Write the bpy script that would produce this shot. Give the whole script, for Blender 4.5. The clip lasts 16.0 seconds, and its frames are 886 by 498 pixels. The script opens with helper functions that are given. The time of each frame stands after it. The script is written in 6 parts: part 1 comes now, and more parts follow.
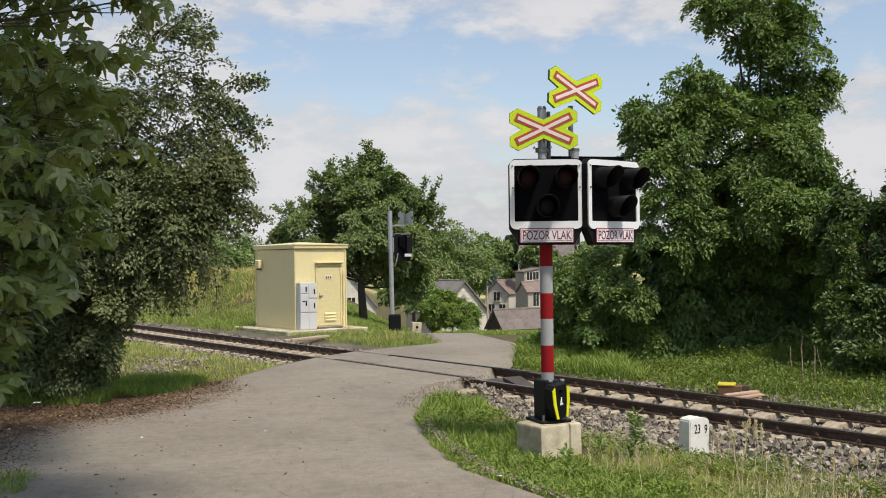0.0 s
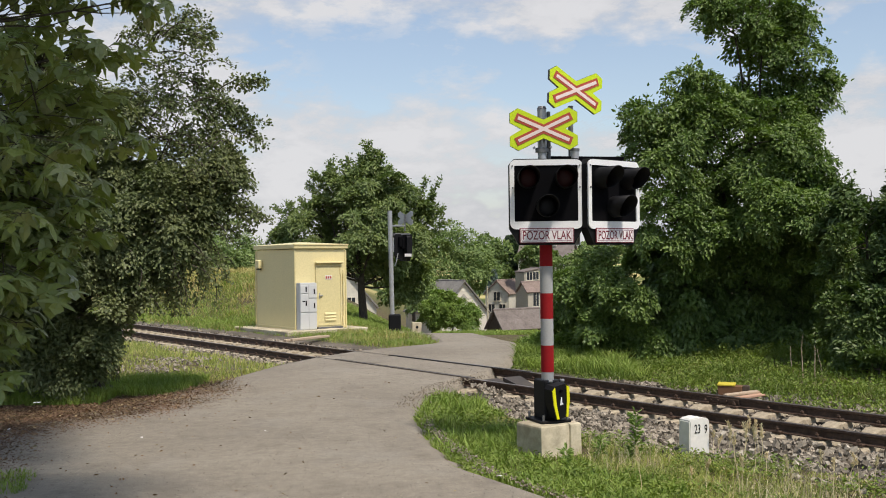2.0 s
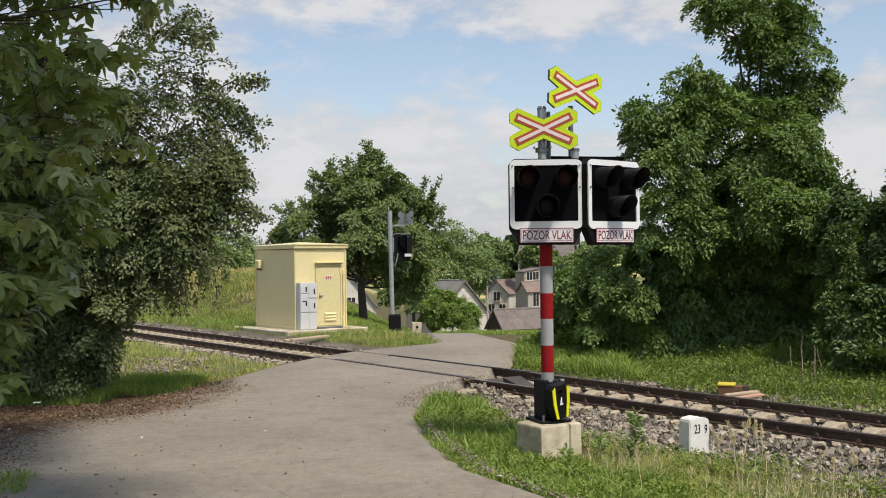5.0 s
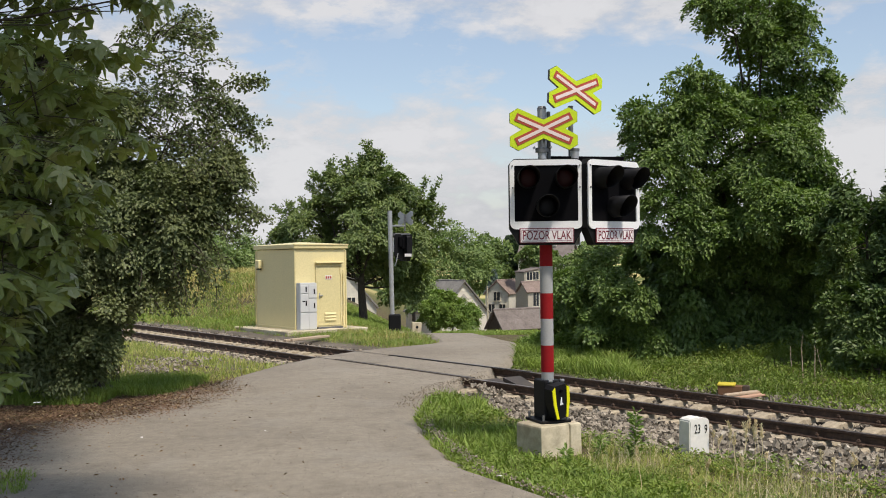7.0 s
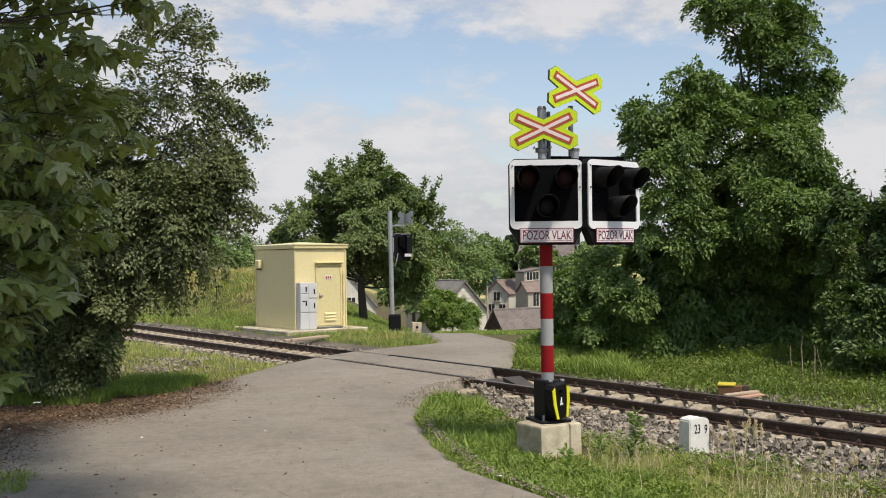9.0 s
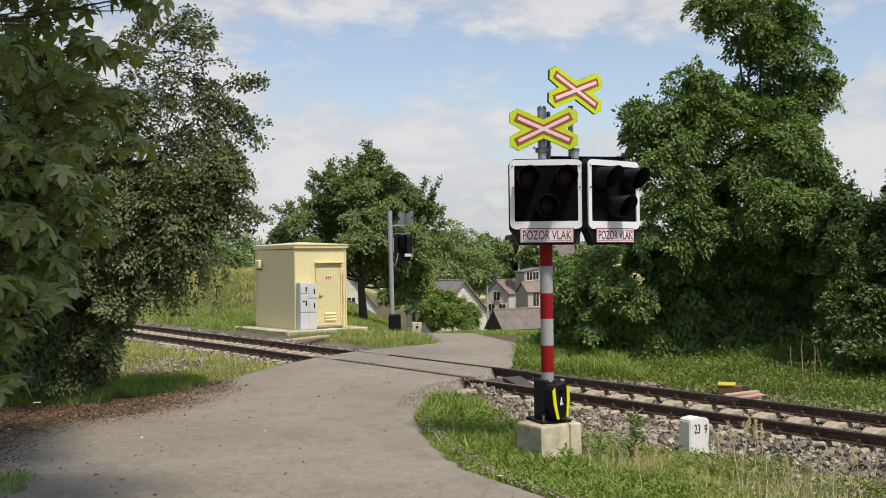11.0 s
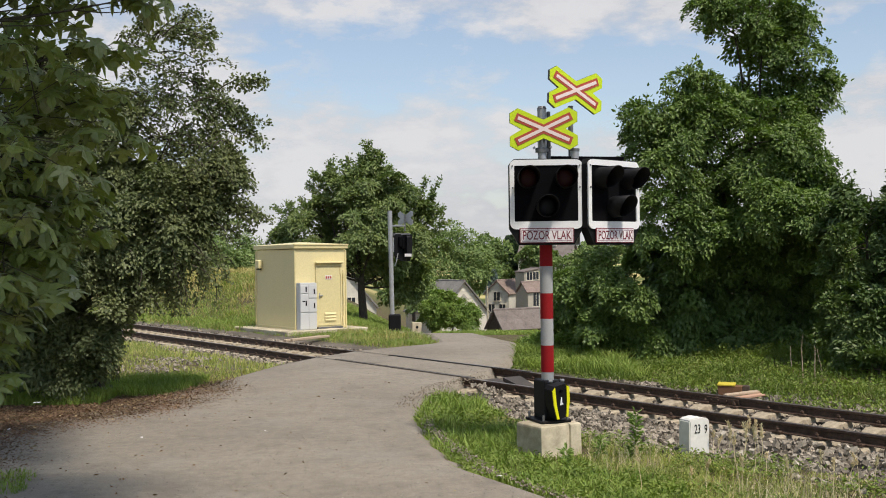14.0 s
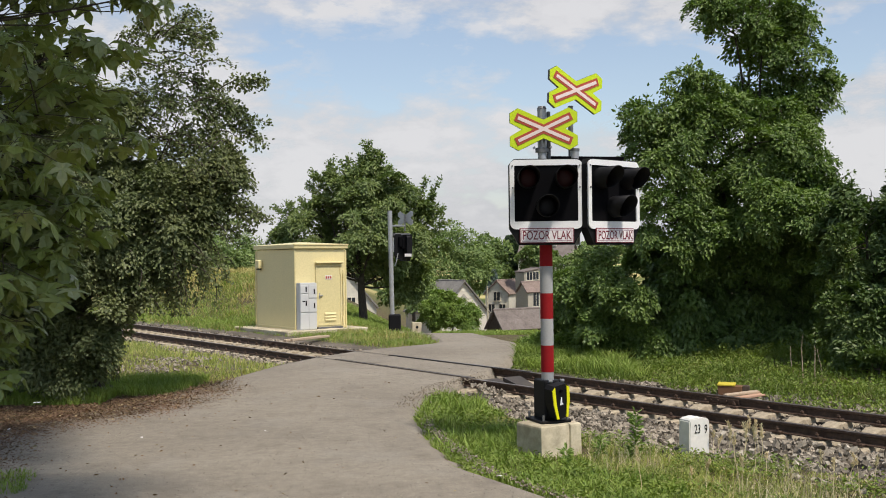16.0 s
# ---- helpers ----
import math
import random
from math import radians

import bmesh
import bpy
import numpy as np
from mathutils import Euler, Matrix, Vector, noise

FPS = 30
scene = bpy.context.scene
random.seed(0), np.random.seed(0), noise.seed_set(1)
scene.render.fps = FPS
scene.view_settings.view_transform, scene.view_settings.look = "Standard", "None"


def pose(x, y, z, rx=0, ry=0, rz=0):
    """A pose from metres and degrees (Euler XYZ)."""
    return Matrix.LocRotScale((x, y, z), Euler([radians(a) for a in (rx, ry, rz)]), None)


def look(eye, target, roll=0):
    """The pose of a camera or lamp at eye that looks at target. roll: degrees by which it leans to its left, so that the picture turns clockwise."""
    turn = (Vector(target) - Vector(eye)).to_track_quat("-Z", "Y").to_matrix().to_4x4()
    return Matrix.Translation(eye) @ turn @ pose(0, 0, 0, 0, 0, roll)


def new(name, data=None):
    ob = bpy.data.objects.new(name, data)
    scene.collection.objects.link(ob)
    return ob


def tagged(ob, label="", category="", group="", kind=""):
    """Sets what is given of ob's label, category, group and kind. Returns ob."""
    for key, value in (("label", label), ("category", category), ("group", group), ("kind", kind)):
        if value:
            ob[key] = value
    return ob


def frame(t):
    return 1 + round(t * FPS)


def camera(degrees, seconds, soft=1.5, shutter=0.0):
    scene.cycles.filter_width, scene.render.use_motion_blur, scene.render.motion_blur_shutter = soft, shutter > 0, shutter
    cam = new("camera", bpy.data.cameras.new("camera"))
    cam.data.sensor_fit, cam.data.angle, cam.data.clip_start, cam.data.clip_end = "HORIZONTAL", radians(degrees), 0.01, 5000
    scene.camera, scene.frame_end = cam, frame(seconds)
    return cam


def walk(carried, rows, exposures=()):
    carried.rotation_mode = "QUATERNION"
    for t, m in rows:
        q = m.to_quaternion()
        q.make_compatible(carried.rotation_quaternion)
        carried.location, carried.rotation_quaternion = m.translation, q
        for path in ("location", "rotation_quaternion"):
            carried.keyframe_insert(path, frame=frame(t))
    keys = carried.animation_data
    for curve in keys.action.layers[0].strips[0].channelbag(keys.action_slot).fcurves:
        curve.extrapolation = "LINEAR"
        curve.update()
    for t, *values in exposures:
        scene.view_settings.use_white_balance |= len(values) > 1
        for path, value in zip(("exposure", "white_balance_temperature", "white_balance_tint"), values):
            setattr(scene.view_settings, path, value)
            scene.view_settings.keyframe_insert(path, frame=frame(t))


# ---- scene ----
cam = camera(48.27, 16.0, soft=1.0)
EYE = Matrix.Translation((0.0, 0.0, 2.2)) @ pose(0, 0, 0, 90.72, 0, 0) @ pose(0, 0, 0, 0, 0, -0.7)
walk(cam, [(0.0, EYE), (16.0, EYE)], exposures=[(0.0, 0.25, 6720, 12.5), (16.0, 0.25, 6720, 12.5)])

# ---- light: hazy midday sun from behind and right, pale summer sky ----
SUN_WAY = Vector((0.62, -0.78, 1.75)).normalized()
world = bpy.data.worlds.new("world")
scene.world = world
world.use_nodes = True
wn, wl = world.node_tree.nodes, world.node_tree.links
sky = wn.new("ShaderNodeTexSky")
sky.sky_type, sky.sun_disc = "NISHITA", False
sky.sun_elevation = math.asin(SUN_WAY.z)
sky.sun_rotation = math.atan2(SUN_WAY.x, SUN_WAY.y)
sky.air_density, sky.dust_density = 1.1, 0.8
veil = wn.new("ShaderNodeMixRGB")
veil.inputs[0].default_value = 0.08
veil.inputs[2].default_value = (7.4, 7.7, 8.1, 1)
wl.new(sky.outputs[0], veil.inputs[1])
wl.new(veil.outputs[0], wn["Background"].inputs[0])
wn["Background"].inputs[1].default_value = 0.118
sun = new("sun", bpy.data.lights.new("sun", "SUN"))
sun.data.energy, sun.data.angle, sun.data.color = 3.6, radians(6.0), (1.0, 0.95, 0.86)
sun.matrix_basis = look(SUN_WAY * 50, (0, 0, 0))

# ---- helpers of this scene ----
rng = np.random.default_rng(7)
UX, UY = 0.6053, -0.7960          # along the track, towards the camera's right
NX, NY = 0.7960, 0.6053           # across the track, away from the camera
TRACK = 12.38                     # distance of the track's axis


def on_track(s, d, z=0.0):
    """A place by the way along the track and the distance from its axis."""
    return (UX * s + NX * (d + TRACK), UY * s + NY * (d + TRACK), z)


def smooth(a, b, v):
    t = np.clip((v - a) / (b - a), 0, 1)
    return t * t * (3 - 2 * t)


def waves(x, y, f):
    return (np.sin(x * f + 1.3) * np.cos(y * f * 1.17 + 0.4) + np.sin(x * f * 2.3 + y * f * 1.9) * 0.5) / 1.5


def height(x, y):
    """The ground's height: level by the track, a bank beyond it, a valley with a village, far hills."""
    x, y = np.asarray(x, float), np.asarray(y, float)
    s, d = UX * x + UY * y, NX * x + NY * y - TRACK
    z = -0.10 + 0.03 * waves(x, y, 0.7)
    z = z - 0.30 * smooth(2.9, 2.2, np.abs(d)) * smooth(60, 40, np.abs(s))
    z = z + 1.75 * smooth(3.2, 9.0, d) * smooth(-32.5, -38.0, s) * smooth(-0.13, -0.19, x / np.maximum(y, 1.0))
    z = z + 0.25 * smooth(3.0, 6.0, d) * smooth(-17.0, -12.0, s)
    ratio = x / np.maximum(y, 1.0)
    down = smooth(-0.13, -0.01, ratio) * smooth(0.34, 0.16, ratio)
    z = z - down * 0.0725 * np.clip(y - 30.5, 0, 105)
    r = np.hypot(x, y)
    z = z - 1.5 * smooth(60, 200, r) + 34 * smooth(320, 1900, r) * (0.8 + 0.2 * np.sin(np.arctan2(x, y) * 9))
    return z


def h(x, y):
    return float(height(x, y))


def mesh_of(name, verts, faces, smooth_faces=False):
    me = bpy.data.meshes.new(name)
    if isinstance(verts, np.ndarray):
        verts = verts.reshape(-1, 3)
    if isinstance(faces, np.ndarray):
        k = faces.shape[1]
        me.vertices.add(len(verts))
        me.vertices.foreach_set("co", np.asarray(verts, np.float32).ravel())
        me.loops.add(faces.size)
        me.loops.foreach_set("vertex_index", faces.astype(np.int32).ravel())
        me.polygons.add(len(faces))
        me.polygons.foreach_set("loop_start", np.arange(0, faces.size, k, dtype=np.int32))
        me.polygons.foreach_set("loop_total", np.full(len(faces), k, np.int32))
        me.update(calc_edges=True)
        me.validate()
    else:
        me.from_pydata([tuple(v) for v in verts], [], faces)
    me.polygons.foreach_set("use_smooth", [smooth_faces] * len(me.polygons))
    return me


def part(name, shape, material, parent=None, label="", m=None):
    """Links a bmesh or a mesh as one object, under a thing or under a part."""
    if isinstance(shape, bmesh.types.BMesh):
        me = bpy.data.meshes.new(name)
        shape.to_mesh(me)
        shape.free()
    else:
        me = shape
    if material and not me.materials:
        me.materials.append(material)
    ob = new(name, me)
    if parent:
        ob.parent = parent
    if m is not None:
        ob.matrix_basis = m
    if label:
        ob["label"] = label
    return ob


def thing(name, m, label, category, group="", kind=""):
    ob = new(name)
    ob.empty_display_size = 0.1
    ob.matrix_basis = m
    return tagged(ob, label, category, group, kind)


def box(size, at=(0, 0, 0), bevel=0.0, bm=None, turn=None, segments=1):
    """A box with its centre at the given place; bevelled edges."""
    own = bmesh.new()
    bmesh.ops.create_cube(own, size=1.0)
    bmesh.ops.scale(own, vec=size, verts=own.verts)
    if bevel:
        bmesh.ops.bevel(own, geom=own.edges[:], offset=bevel, segments=segments, profile=0.6, affect="EDGES")
    m = Matrix.Translation(at) @ (turn if turn is not None else Matrix())
    bmesh.ops.transform(own, matrix=m, verts=own.verts)
    if bm is None:
        return own
    me = bpy.data.meshes.new("tmp")
    own.to_mesh(me)
    own.free()
    bm.from_mesh(me)
    bpy.data.meshes.remove(me)
    return bm


def rod(radius, length, at=(0, 0, 0), turn=None, bm=None, sides=20, top=None, caps=True):
    """A round bar along z from its foot; top: the other end's radius."""
    own = bmesh.new()
    bmesh.ops.create_cone(own, cap_ends=caps, segments=sides, radius1=radius, radius2=radius if top is None else top, depth=length)
    bmesh.ops.translate(own, vec=(0, 0, length / 2), verts=own.verts)
    for f in own.faces:
        f.smooth = len(f.verts) == 4
    for e in own.edges:
        e.smooth = all(len(f.verts) == 4 for f in e.link_faces)
    bmesh.ops.transform(own, matrix=Matrix.Translation(at) @ (turn if turn is not None else Matrix()), verts=own.verts)
    if bm is None:
        return own
    me = bpy.data.meshes.new("tmp")
    own.to_mesh(me)
    own.free()
    bm.from_mesh(me)
    bpy.data.meshes.remove(me)
    return bm


def slab(outline, thick, bm=None):
    """A plate from an outline in x, z; its face towards -y at y = 0, its back at y = thick."""
    bm = bm or bmesh.new()
    front = [bm.verts.new((x, 0, z)) for x, z in outline]
    back = [bm.verts.new((x, thick, z)) for x, z in outline]
    n = len(outline)
    bm.faces.new(front)
    bm.faces.new(back[::-1])
    for i in range(n):
        bm.faces.new((front[i], back[i], back[(i + 1) % n], front[(i + 1) % n]))
    bmesh.ops.recalc_face_normals(bm, faces=bm.faces)
    return bm


def ring(outer, inner, thick):
    """A frame between two outlines of equally many points in x, z; face at y = 0."""
    bm = bmesh.new()
    n = len(outer)
    rows = [[bm.verts.new((x, y, z)) for x, z in o] for o, y in ((outer, 0), (inner, 0), (inner, thick), (outer, thick))]
    for a in range(4):
        for i in range(n):
            j = (i + 1) % n
            bm.faces.new((rows[a][i], rows[a][j], rows[(a + 1) % 4][j], rows[(a + 1) % 4][i]))
    bmesh.ops.recalc_face_normals(bm, faces=bm.faces)
    return bm


def rounded(w, hgt, r, steps=5):
    """A rounded rectangle's outline round the origin."""
    pts = []
    for cx, cz, a0 in ((w / 2 - r, hgt / 2 - r, 0), (-w / 2 + r, hgt / 2 - r, 90), (-w / 2 + r, -hgt / 2 + r, 180), (w / 2 - r, -hgt / 2 + r, 270)):
        for k in range(steps + 1):
            a = radians(a0 + 90 * k / steps)
            pts.append((cx + r * math.cos(a), cz + r * math.sin(a)))
    return pts


def lettering(text, size, squeeze, thick=0.001, bold=0.020):
    """Raised letters in the built-in font, standing in x, z, centred, facing -y."""
    cu = bpy.data.curves.new("letters", "FONT")
    cu.body, cu.size, cu.align_x, cu.align_y, cu.extrude = text, size, "CENTER", "CENTER", thick
    cu.offset = size * bold
    ob = bpy.data.objects.new("letters", cu)
    scene.collection.objects.link(ob)
    me = bpy.data.meshes.new_from_object(ob.evaluated_get(bpy.context.evaluated_depsgraph_get()))
    bpy.data.objects.remove(ob)
    me.transform(Matrix.Rotation(radians(90), 4, "X") @ Matrix.Diagonal((squeeze, 1, 1, 1)))
    me.materials.clear()
    return me


# ---- materials ----
class Mat:
    """A node material with short words for what it needs."""

    def __init__(self, name, rough=0.6, metal=0.0, spec=0.4):
        self.m = bpy.data.materials.new(name)
        self.m.use_nodes = True
        self.n, self.l = self.m.node_tree.nodes, self.m.node_tree.links
        self.b = self.n["Principled BSDF"]
        self.b.inputs["Roughness"].default_value = rough
        self.b.inputs["Metallic"].default_value = metal
        self.b.inputs["Specular IOR Level"].default_value = spec
        self.co = self.n.new("ShaderNodeTexCoord").outputs["Object"]

    def noise(self, scale, detail=4.0, rough=0.6, stretch=None, world_space=False):
        t = self.n.new("ShaderNodeTexNoise")
        t.inputs["Scale"].default_value, t.inputs["Detail"].default_value, t.inputs["Roughness"].default_value = scale, detail, rough
        co = self.n.new("ShaderNodeNewGeometry").outputs["Position"] if world_space else self.co
        if stretch:
            mp = self.n.new("ShaderNodeMapping")
            mp.inputs["Scale"].default_value = stretch
            self.l.new(co, mp.inputs[0])
            co = mp.outputs[0]
        self.l.new(co, t.inputs["Vector"])
        return t.outputs["Fac"]

    def ramp(self, fac, *stops):
        r = self.n.new("ShaderNodeValToRGB")
        el = r.color_ramp.elements
        while len(el) < len(stops):
            el.new(0.5)
        for e, (p, c) in zip(el, stops):
            e.position, e.color = p, (*c, 1) if len(c) == 3 else c
        self.l.new(fac, r.inputs[0])
        return r.outputs[0]

    def mix(self, fac, a, b, how="MIX"):
        x = self.n.new("ShaderNodeMixRGB")
        x.blend_type = how
        for v, i in ((fac, 0), (a, 1), (b, 2)):
            if isinstance(v, (int, float)):
                x.inputs[i].default_value = v if i == 0 else (v, v, v, 1)
            elif isinstance(v, tuple):
                x.inputs[i].default_value = (*v, 1)
            else:
                self.l.new(v, x.inputs[i])
        return x.outputs[0]

    def color(self, v):
        self.l.new(v, self.b.inputs["Base Color"])
        return self

    def roughness(self, v):
        self.l.new(v, self.b.inputs["Roughness"])
        return self

    def bump(self, v, strength=0.3, distance=0.01):
        b = self.n.new("ShaderNodeBump")
        b.inputs["Strength"].default_value, b.inputs["Distance"].default_value = strength, distance
        self.l.new(v, b.inputs["Height"])
        self.l.new(b.outputs[0], self.b.inputs["Normal"])
        return self

    def random(self, island=False):
        if island:
            return self.n.new("ShaderNodeNewGeometry").outputs["Random Per Island"]
        return self.n.new("ShaderNodeObjectInfo").outputs["Random"]


def painted(name, c, rough=0.45, wear=0.12, grain=60.0, metal=0.0, dirt=(0.16, 0.13, 0.09), spec=0.4):
    """Paint with faint mottling, dirt in large patches and a fine relief."""
    m = Mat(name, rough, metal, spec)
    a = m.ramp(m.noise(grain, 5), (0.3, tuple(v * 0.9 for v in c)), (0.7, tuple(min(v * 1.06, 1) for v in c)))
    f = m.ramp(m.noise(2.2, 6, 0.7), (0.45, (0, 0, 0)), (0.8, (wear,) * 3))
    m.color(m.mix(f, a, dirt))
    m.bump(m.noise(grain * 2, 3), 0.08, 0.002)
    return m.m


def leaf_material(name, dark, light, through_light, gloss=0.45, odd=None):
    """Leaves: a colour of its own for each, light through them, a soft gloss."""
    m = Mat(name, gloss, 0, 0.35)
    mid = tuple(0.65 * a + 0.35 * b for a, b in zip(dark, light))
    c = m.ramp(m.random(True), (0.0, mid), (0.72, light), (1.0, odd or light))
    big = m.ramp(m.noise(0.9, 3, 0.6, world_space=True), (0.35, (0.72, 0.78, 0.7)), (0.65, (1.15, 1.1, 1.0)))
    c = m.mix(1.0, c, big, "MULTIPLY")
    m.color(c)
    tr = m.n.new("ShaderNodeBsdfTranslucent")
    m.l.new(m.mix(1.0, c, through_light, "MULTIPLY"), tr.inputs[0])
    mx = m.n.new("ShaderNodeMixShader")
    mx.inputs[0].default_value = 0.20
    m.l.new(m.b.outputs[0], mx.inputs[1])
    m.l.new(tr.outputs[0], mx.inputs[2])
    m.l.new(mx.outputs[0], m.n["Material Output"].inputs[0])
    return m.m


def ground_material():
    m = Mat("earth_and_turf", 0.95, 0, 0.1)
    a = m.ramp(m.noise(0.5, 6, 0.65), (0.3, (0.085, 0.080, 0.036)), (0.5, (0.125, 0.105, 0.058)), (0.7, (0.185, 0.150, 0.090)))
    b = m.ramp(m.noise(9.0, 6, 0.7), (0.3, (0.45, 0.45, 0.45)), (0.7, (1.25, 1.25, 1.2)))
    c = m.mix(1.0, a, b, "MULTIPLY")
    far = m.ramp(m.noise(0.006, 3, 0.5, (1.0, 2.5, 1.0)), (0.42, (0.06, 0.09, 0.03)), (0.5, (0.16, 0.17, 0.05)), (0.58, (0.45, 0.38, 0.16)))
    sep = m.n.new("ShaderNodeSeparateXYZ")
    m.l.new(m.co, sep.inputs[0])
    rr = m.n.new("ShaderNodeMapRange")
    rr.inputs[1].default_value, rr.inputs[2].default_value = 150, 300
    m.l.new(sep.outputs[1], rr.inputs[0])
    m.color(m.mix(rr.outputs[0], c, far))
    m.bump(m.noise(14, 6, 0.7), 0.8, 0.05)
    return m.m


def asphalt_material():
    m = Mat("worn_asphalt", 0.85, 0, 0.3)
    base = m.ramp(m.noise(0.35, 5, 0.6), (0.3, (0.205, 0.180, 0.145)), (0.7, (0.285, 0.254, 0.206)))
    grit = m.ramp(m.noise(110.0, 6, 0.85), (0.28, (0.36, 0.36, 0.36)), (0.5, (1, 1, 1)), (0.72, (1.6, 1.55, 1.46)))
    c = m.mix(1.0, base, grit, "MULTIPLY")
    worn = m.ramp(m.noise(7.0, 6, 0.75), (0.3, (0.80, 0.79, 0.77)), (0.7, (1.16, 1.15, 1.13)))
    c = m.mix(1.0, c, worn, "MULTIPLY")
    stain = m.ramp(m.noise(1.4, 7, 0.7), (0.48, (0, 0, 0)), (0.70, (0.55, 0.55, 0.55)))
    c = m.mix(stain, c, (0.115, 0.094, 0.072))
    dust = m.ramp(m.noise(0.6, 6, 0.7), (0.52, (0, 0, 0)), (0.75, (0.5, 0.5, 0.5)))
    c = m.mix(dust, c, (0.27, 0.25, 0.215))
    vor = m.n.new("ShaderNodeTexVoronoi")
    vor.feature = "DISTANCE_TO_EDGE"
    vor.inputs["Scale"].default_value = 0.42
    warp = m.mix(0.25, m.co, m.noise(2.0, 5, 0.6), "ADD")
    m.l.new(warp, vor.inputs["Vector"])
    crack = m.ramp(vor.outputs["Distance"], (0.0, (0.5, 0.5, 0.5)), (0.006, (1, 1, 1)))
    m.color(m.mix(0.12, c, m.mix(1.0, c, crack, "MULTIPLY")))
    m.bump(m.noise(140, 5, 0.8), 0.5, 0.006)
    return m.m


GROUND = ground_material()
ASPHALT = asphalt_material()


def stone_material(name, dark, light, scale=20.0, island=True):
    m = Mat(name, 0.9, 0, 0.25)
    a = m.ramp(m.random(True), (0.0, dark), (1.0, light)) if island else m.ramp(m.noise(1.2, 5), (0.3, dark), (0.7, light))
    m.color(m.mix(1.0, a, m.ramp(m.noise(scale, 6, 0.7), (0.3, (0.65, 0.63, 0.6)), (0.7, (1.15, 1.15, 1.13))), "MULTIPLY"))
    m.bump(m.noise(scale * 3, 5, 0.7), 0.5, 0.01)
    return m.m


BALLAST = stone_material("ballast_stone", (0.072, 0.060, 0.046), (0.43, 0.375, 0.300), 30)


def loose_stone_material():
    m = Mat("loose_ballast_stone", 0.9, 0, 0.25)
    a = m.ramp(m.random(), (0.0, (0.12, 0.102, 0.08)), (0.7, (0.34, 0.30, 0.24)), (1.0, (0.50, 0.45, 0.37)))
    m.color(m.mix(1.0, a, m.ramp(m.noise(30, 6, 0.7), (0.3, (0.65, 0.63, 0.6)), (0.7, (1.15, 1.15, 1.13))), "MULTIPLY"))
    return m.bump(m.noise(90, 5, 0.7), 0.5, 0.01).m


LOOSE_STONE = loose_stone_material()
CONCRETE = stone_material("weathered_concrete", (0.33, 0.275, 0.185), (0.68, 0.61, 0.46), 7, False)
SLEEPER = stone_material("sleeper_concrete", (0.36, 0.30, 0.215), (0.54, 0.465, 0.35), 12, False)


def rust_material():
    m = Mat("rusty_steel", 0.7, 0.35)
    m.color(m.ramp(m.noise(14, 6, 0.7), (0.3, (0.048, 0.031, 0.022)), (0.6, (0.105, 0.066, 0.045)), (0.8, (0.17, 0.105, 0.07))))
    return m.bump(m.noise(60, 5), 0.3, 0.004).m


def shiny_material():
    m = Mat("rail_head", 0.42, 0.8)
    m.color(m.ramp(m.noise(10, 5, 0.6, (1, 8, 1)), (0.3, (0.10, 0.07, 0.055)), (0.7, (0.30, 0.26, 0.23))))
    return m.m


RUST, HEAD = rust_material(), shiny_material()
WHITE = painted("white_paint", (0.80, 0.80, 0.79), 0.4, 0.10)
RED = painted("red_reflective", (0.26, 0.008, 0.011), 0.7, 0.10, spec=0.15)
GREY_BAND = painted("white_reflective_band", (0.36, 0.36, 0.355), 0.7, 0.18, spec=0.15)
BLACK = painted("black_enamel", (0.008, 0.008, 0.009), 0.55, 0.03, spec=0.15)
HOOD = painted("matt_black_hood", (0.005, 0.005, 0.006), 0.9, 0.01, spec=0.03)
FLUOR = painted("yellow_green_fluorescent", (0.54, 0.70, 0.012), 0.5, 0.03)
PINK = painted("faded_white_stripe", (0.80, 0.66, 0.62), 0.45, 0.1)
DARK_RED = painted("dull_red_paint", (0.42, 0.07, 0.04), 0.5, 0.12)
PLATE = painted("plate_white", (0.78, 0.74, 0.73), 0.45, 0.10)
LETTER = painted("letter_red", (0.17, 0.018, 0.034), 0.5, 0.05)
ZINC = painted("galvanised_steel", (0.40, 0.41, 0.42), 0.45, 0.2, 30, 0.40)
ZINC_DARK = painted("grey_steel", (0.16, 0.165, 0.17), 0.5, 0.2, 30, 0.4)
CREAM = painted("cream_hut_panel", (0.76, 0.652, 0.345), 0.55, 0.06, 20)
CREAM_DOOR = painted("cream_door_paint", (0.71, 0.61, 0.315), 0.45, 0.05, 20)
CABINET = painted("light_grey_plastic", (0.60, 0.60, 0.585), 0.5, 0.08)
YELLOW = painted("yellow_reflector", (0.85, 0.80, 0.015), 0.4, 0.03)
PLASTER = painted("cream_plaster", (0.66, 0.62, 0.52), 0.9, 0.25, 5)
OCHRE = painted("ochre_plaster", (0.47, 0.42, 0.33), 0.9, 0.2, 5)
PLASTER_WHITE = painted("white_plaster", (0.66, 0.61, 0.50), 0.9, 0.2, 5)
GLASS_DARK = painted("dark_window", (0.03, 0.035, 0.04), 0.15, 0.0)


def lens_material(name, c):
    m = Mat(name, 0.5, 0, 0.2)
    m.color(m.ramp(m.noise(90, 2), (0.3, tuple(v * 0.6 for v in c)), (0.7, c)))
    return m.m


LENS_RED, LENS_CLEAR = lens_material("unlit_red_lens", (0.045, 0.006, 0.006)), lens_material("unlit_clear_lens", (0.012, 0.012, 0.016))


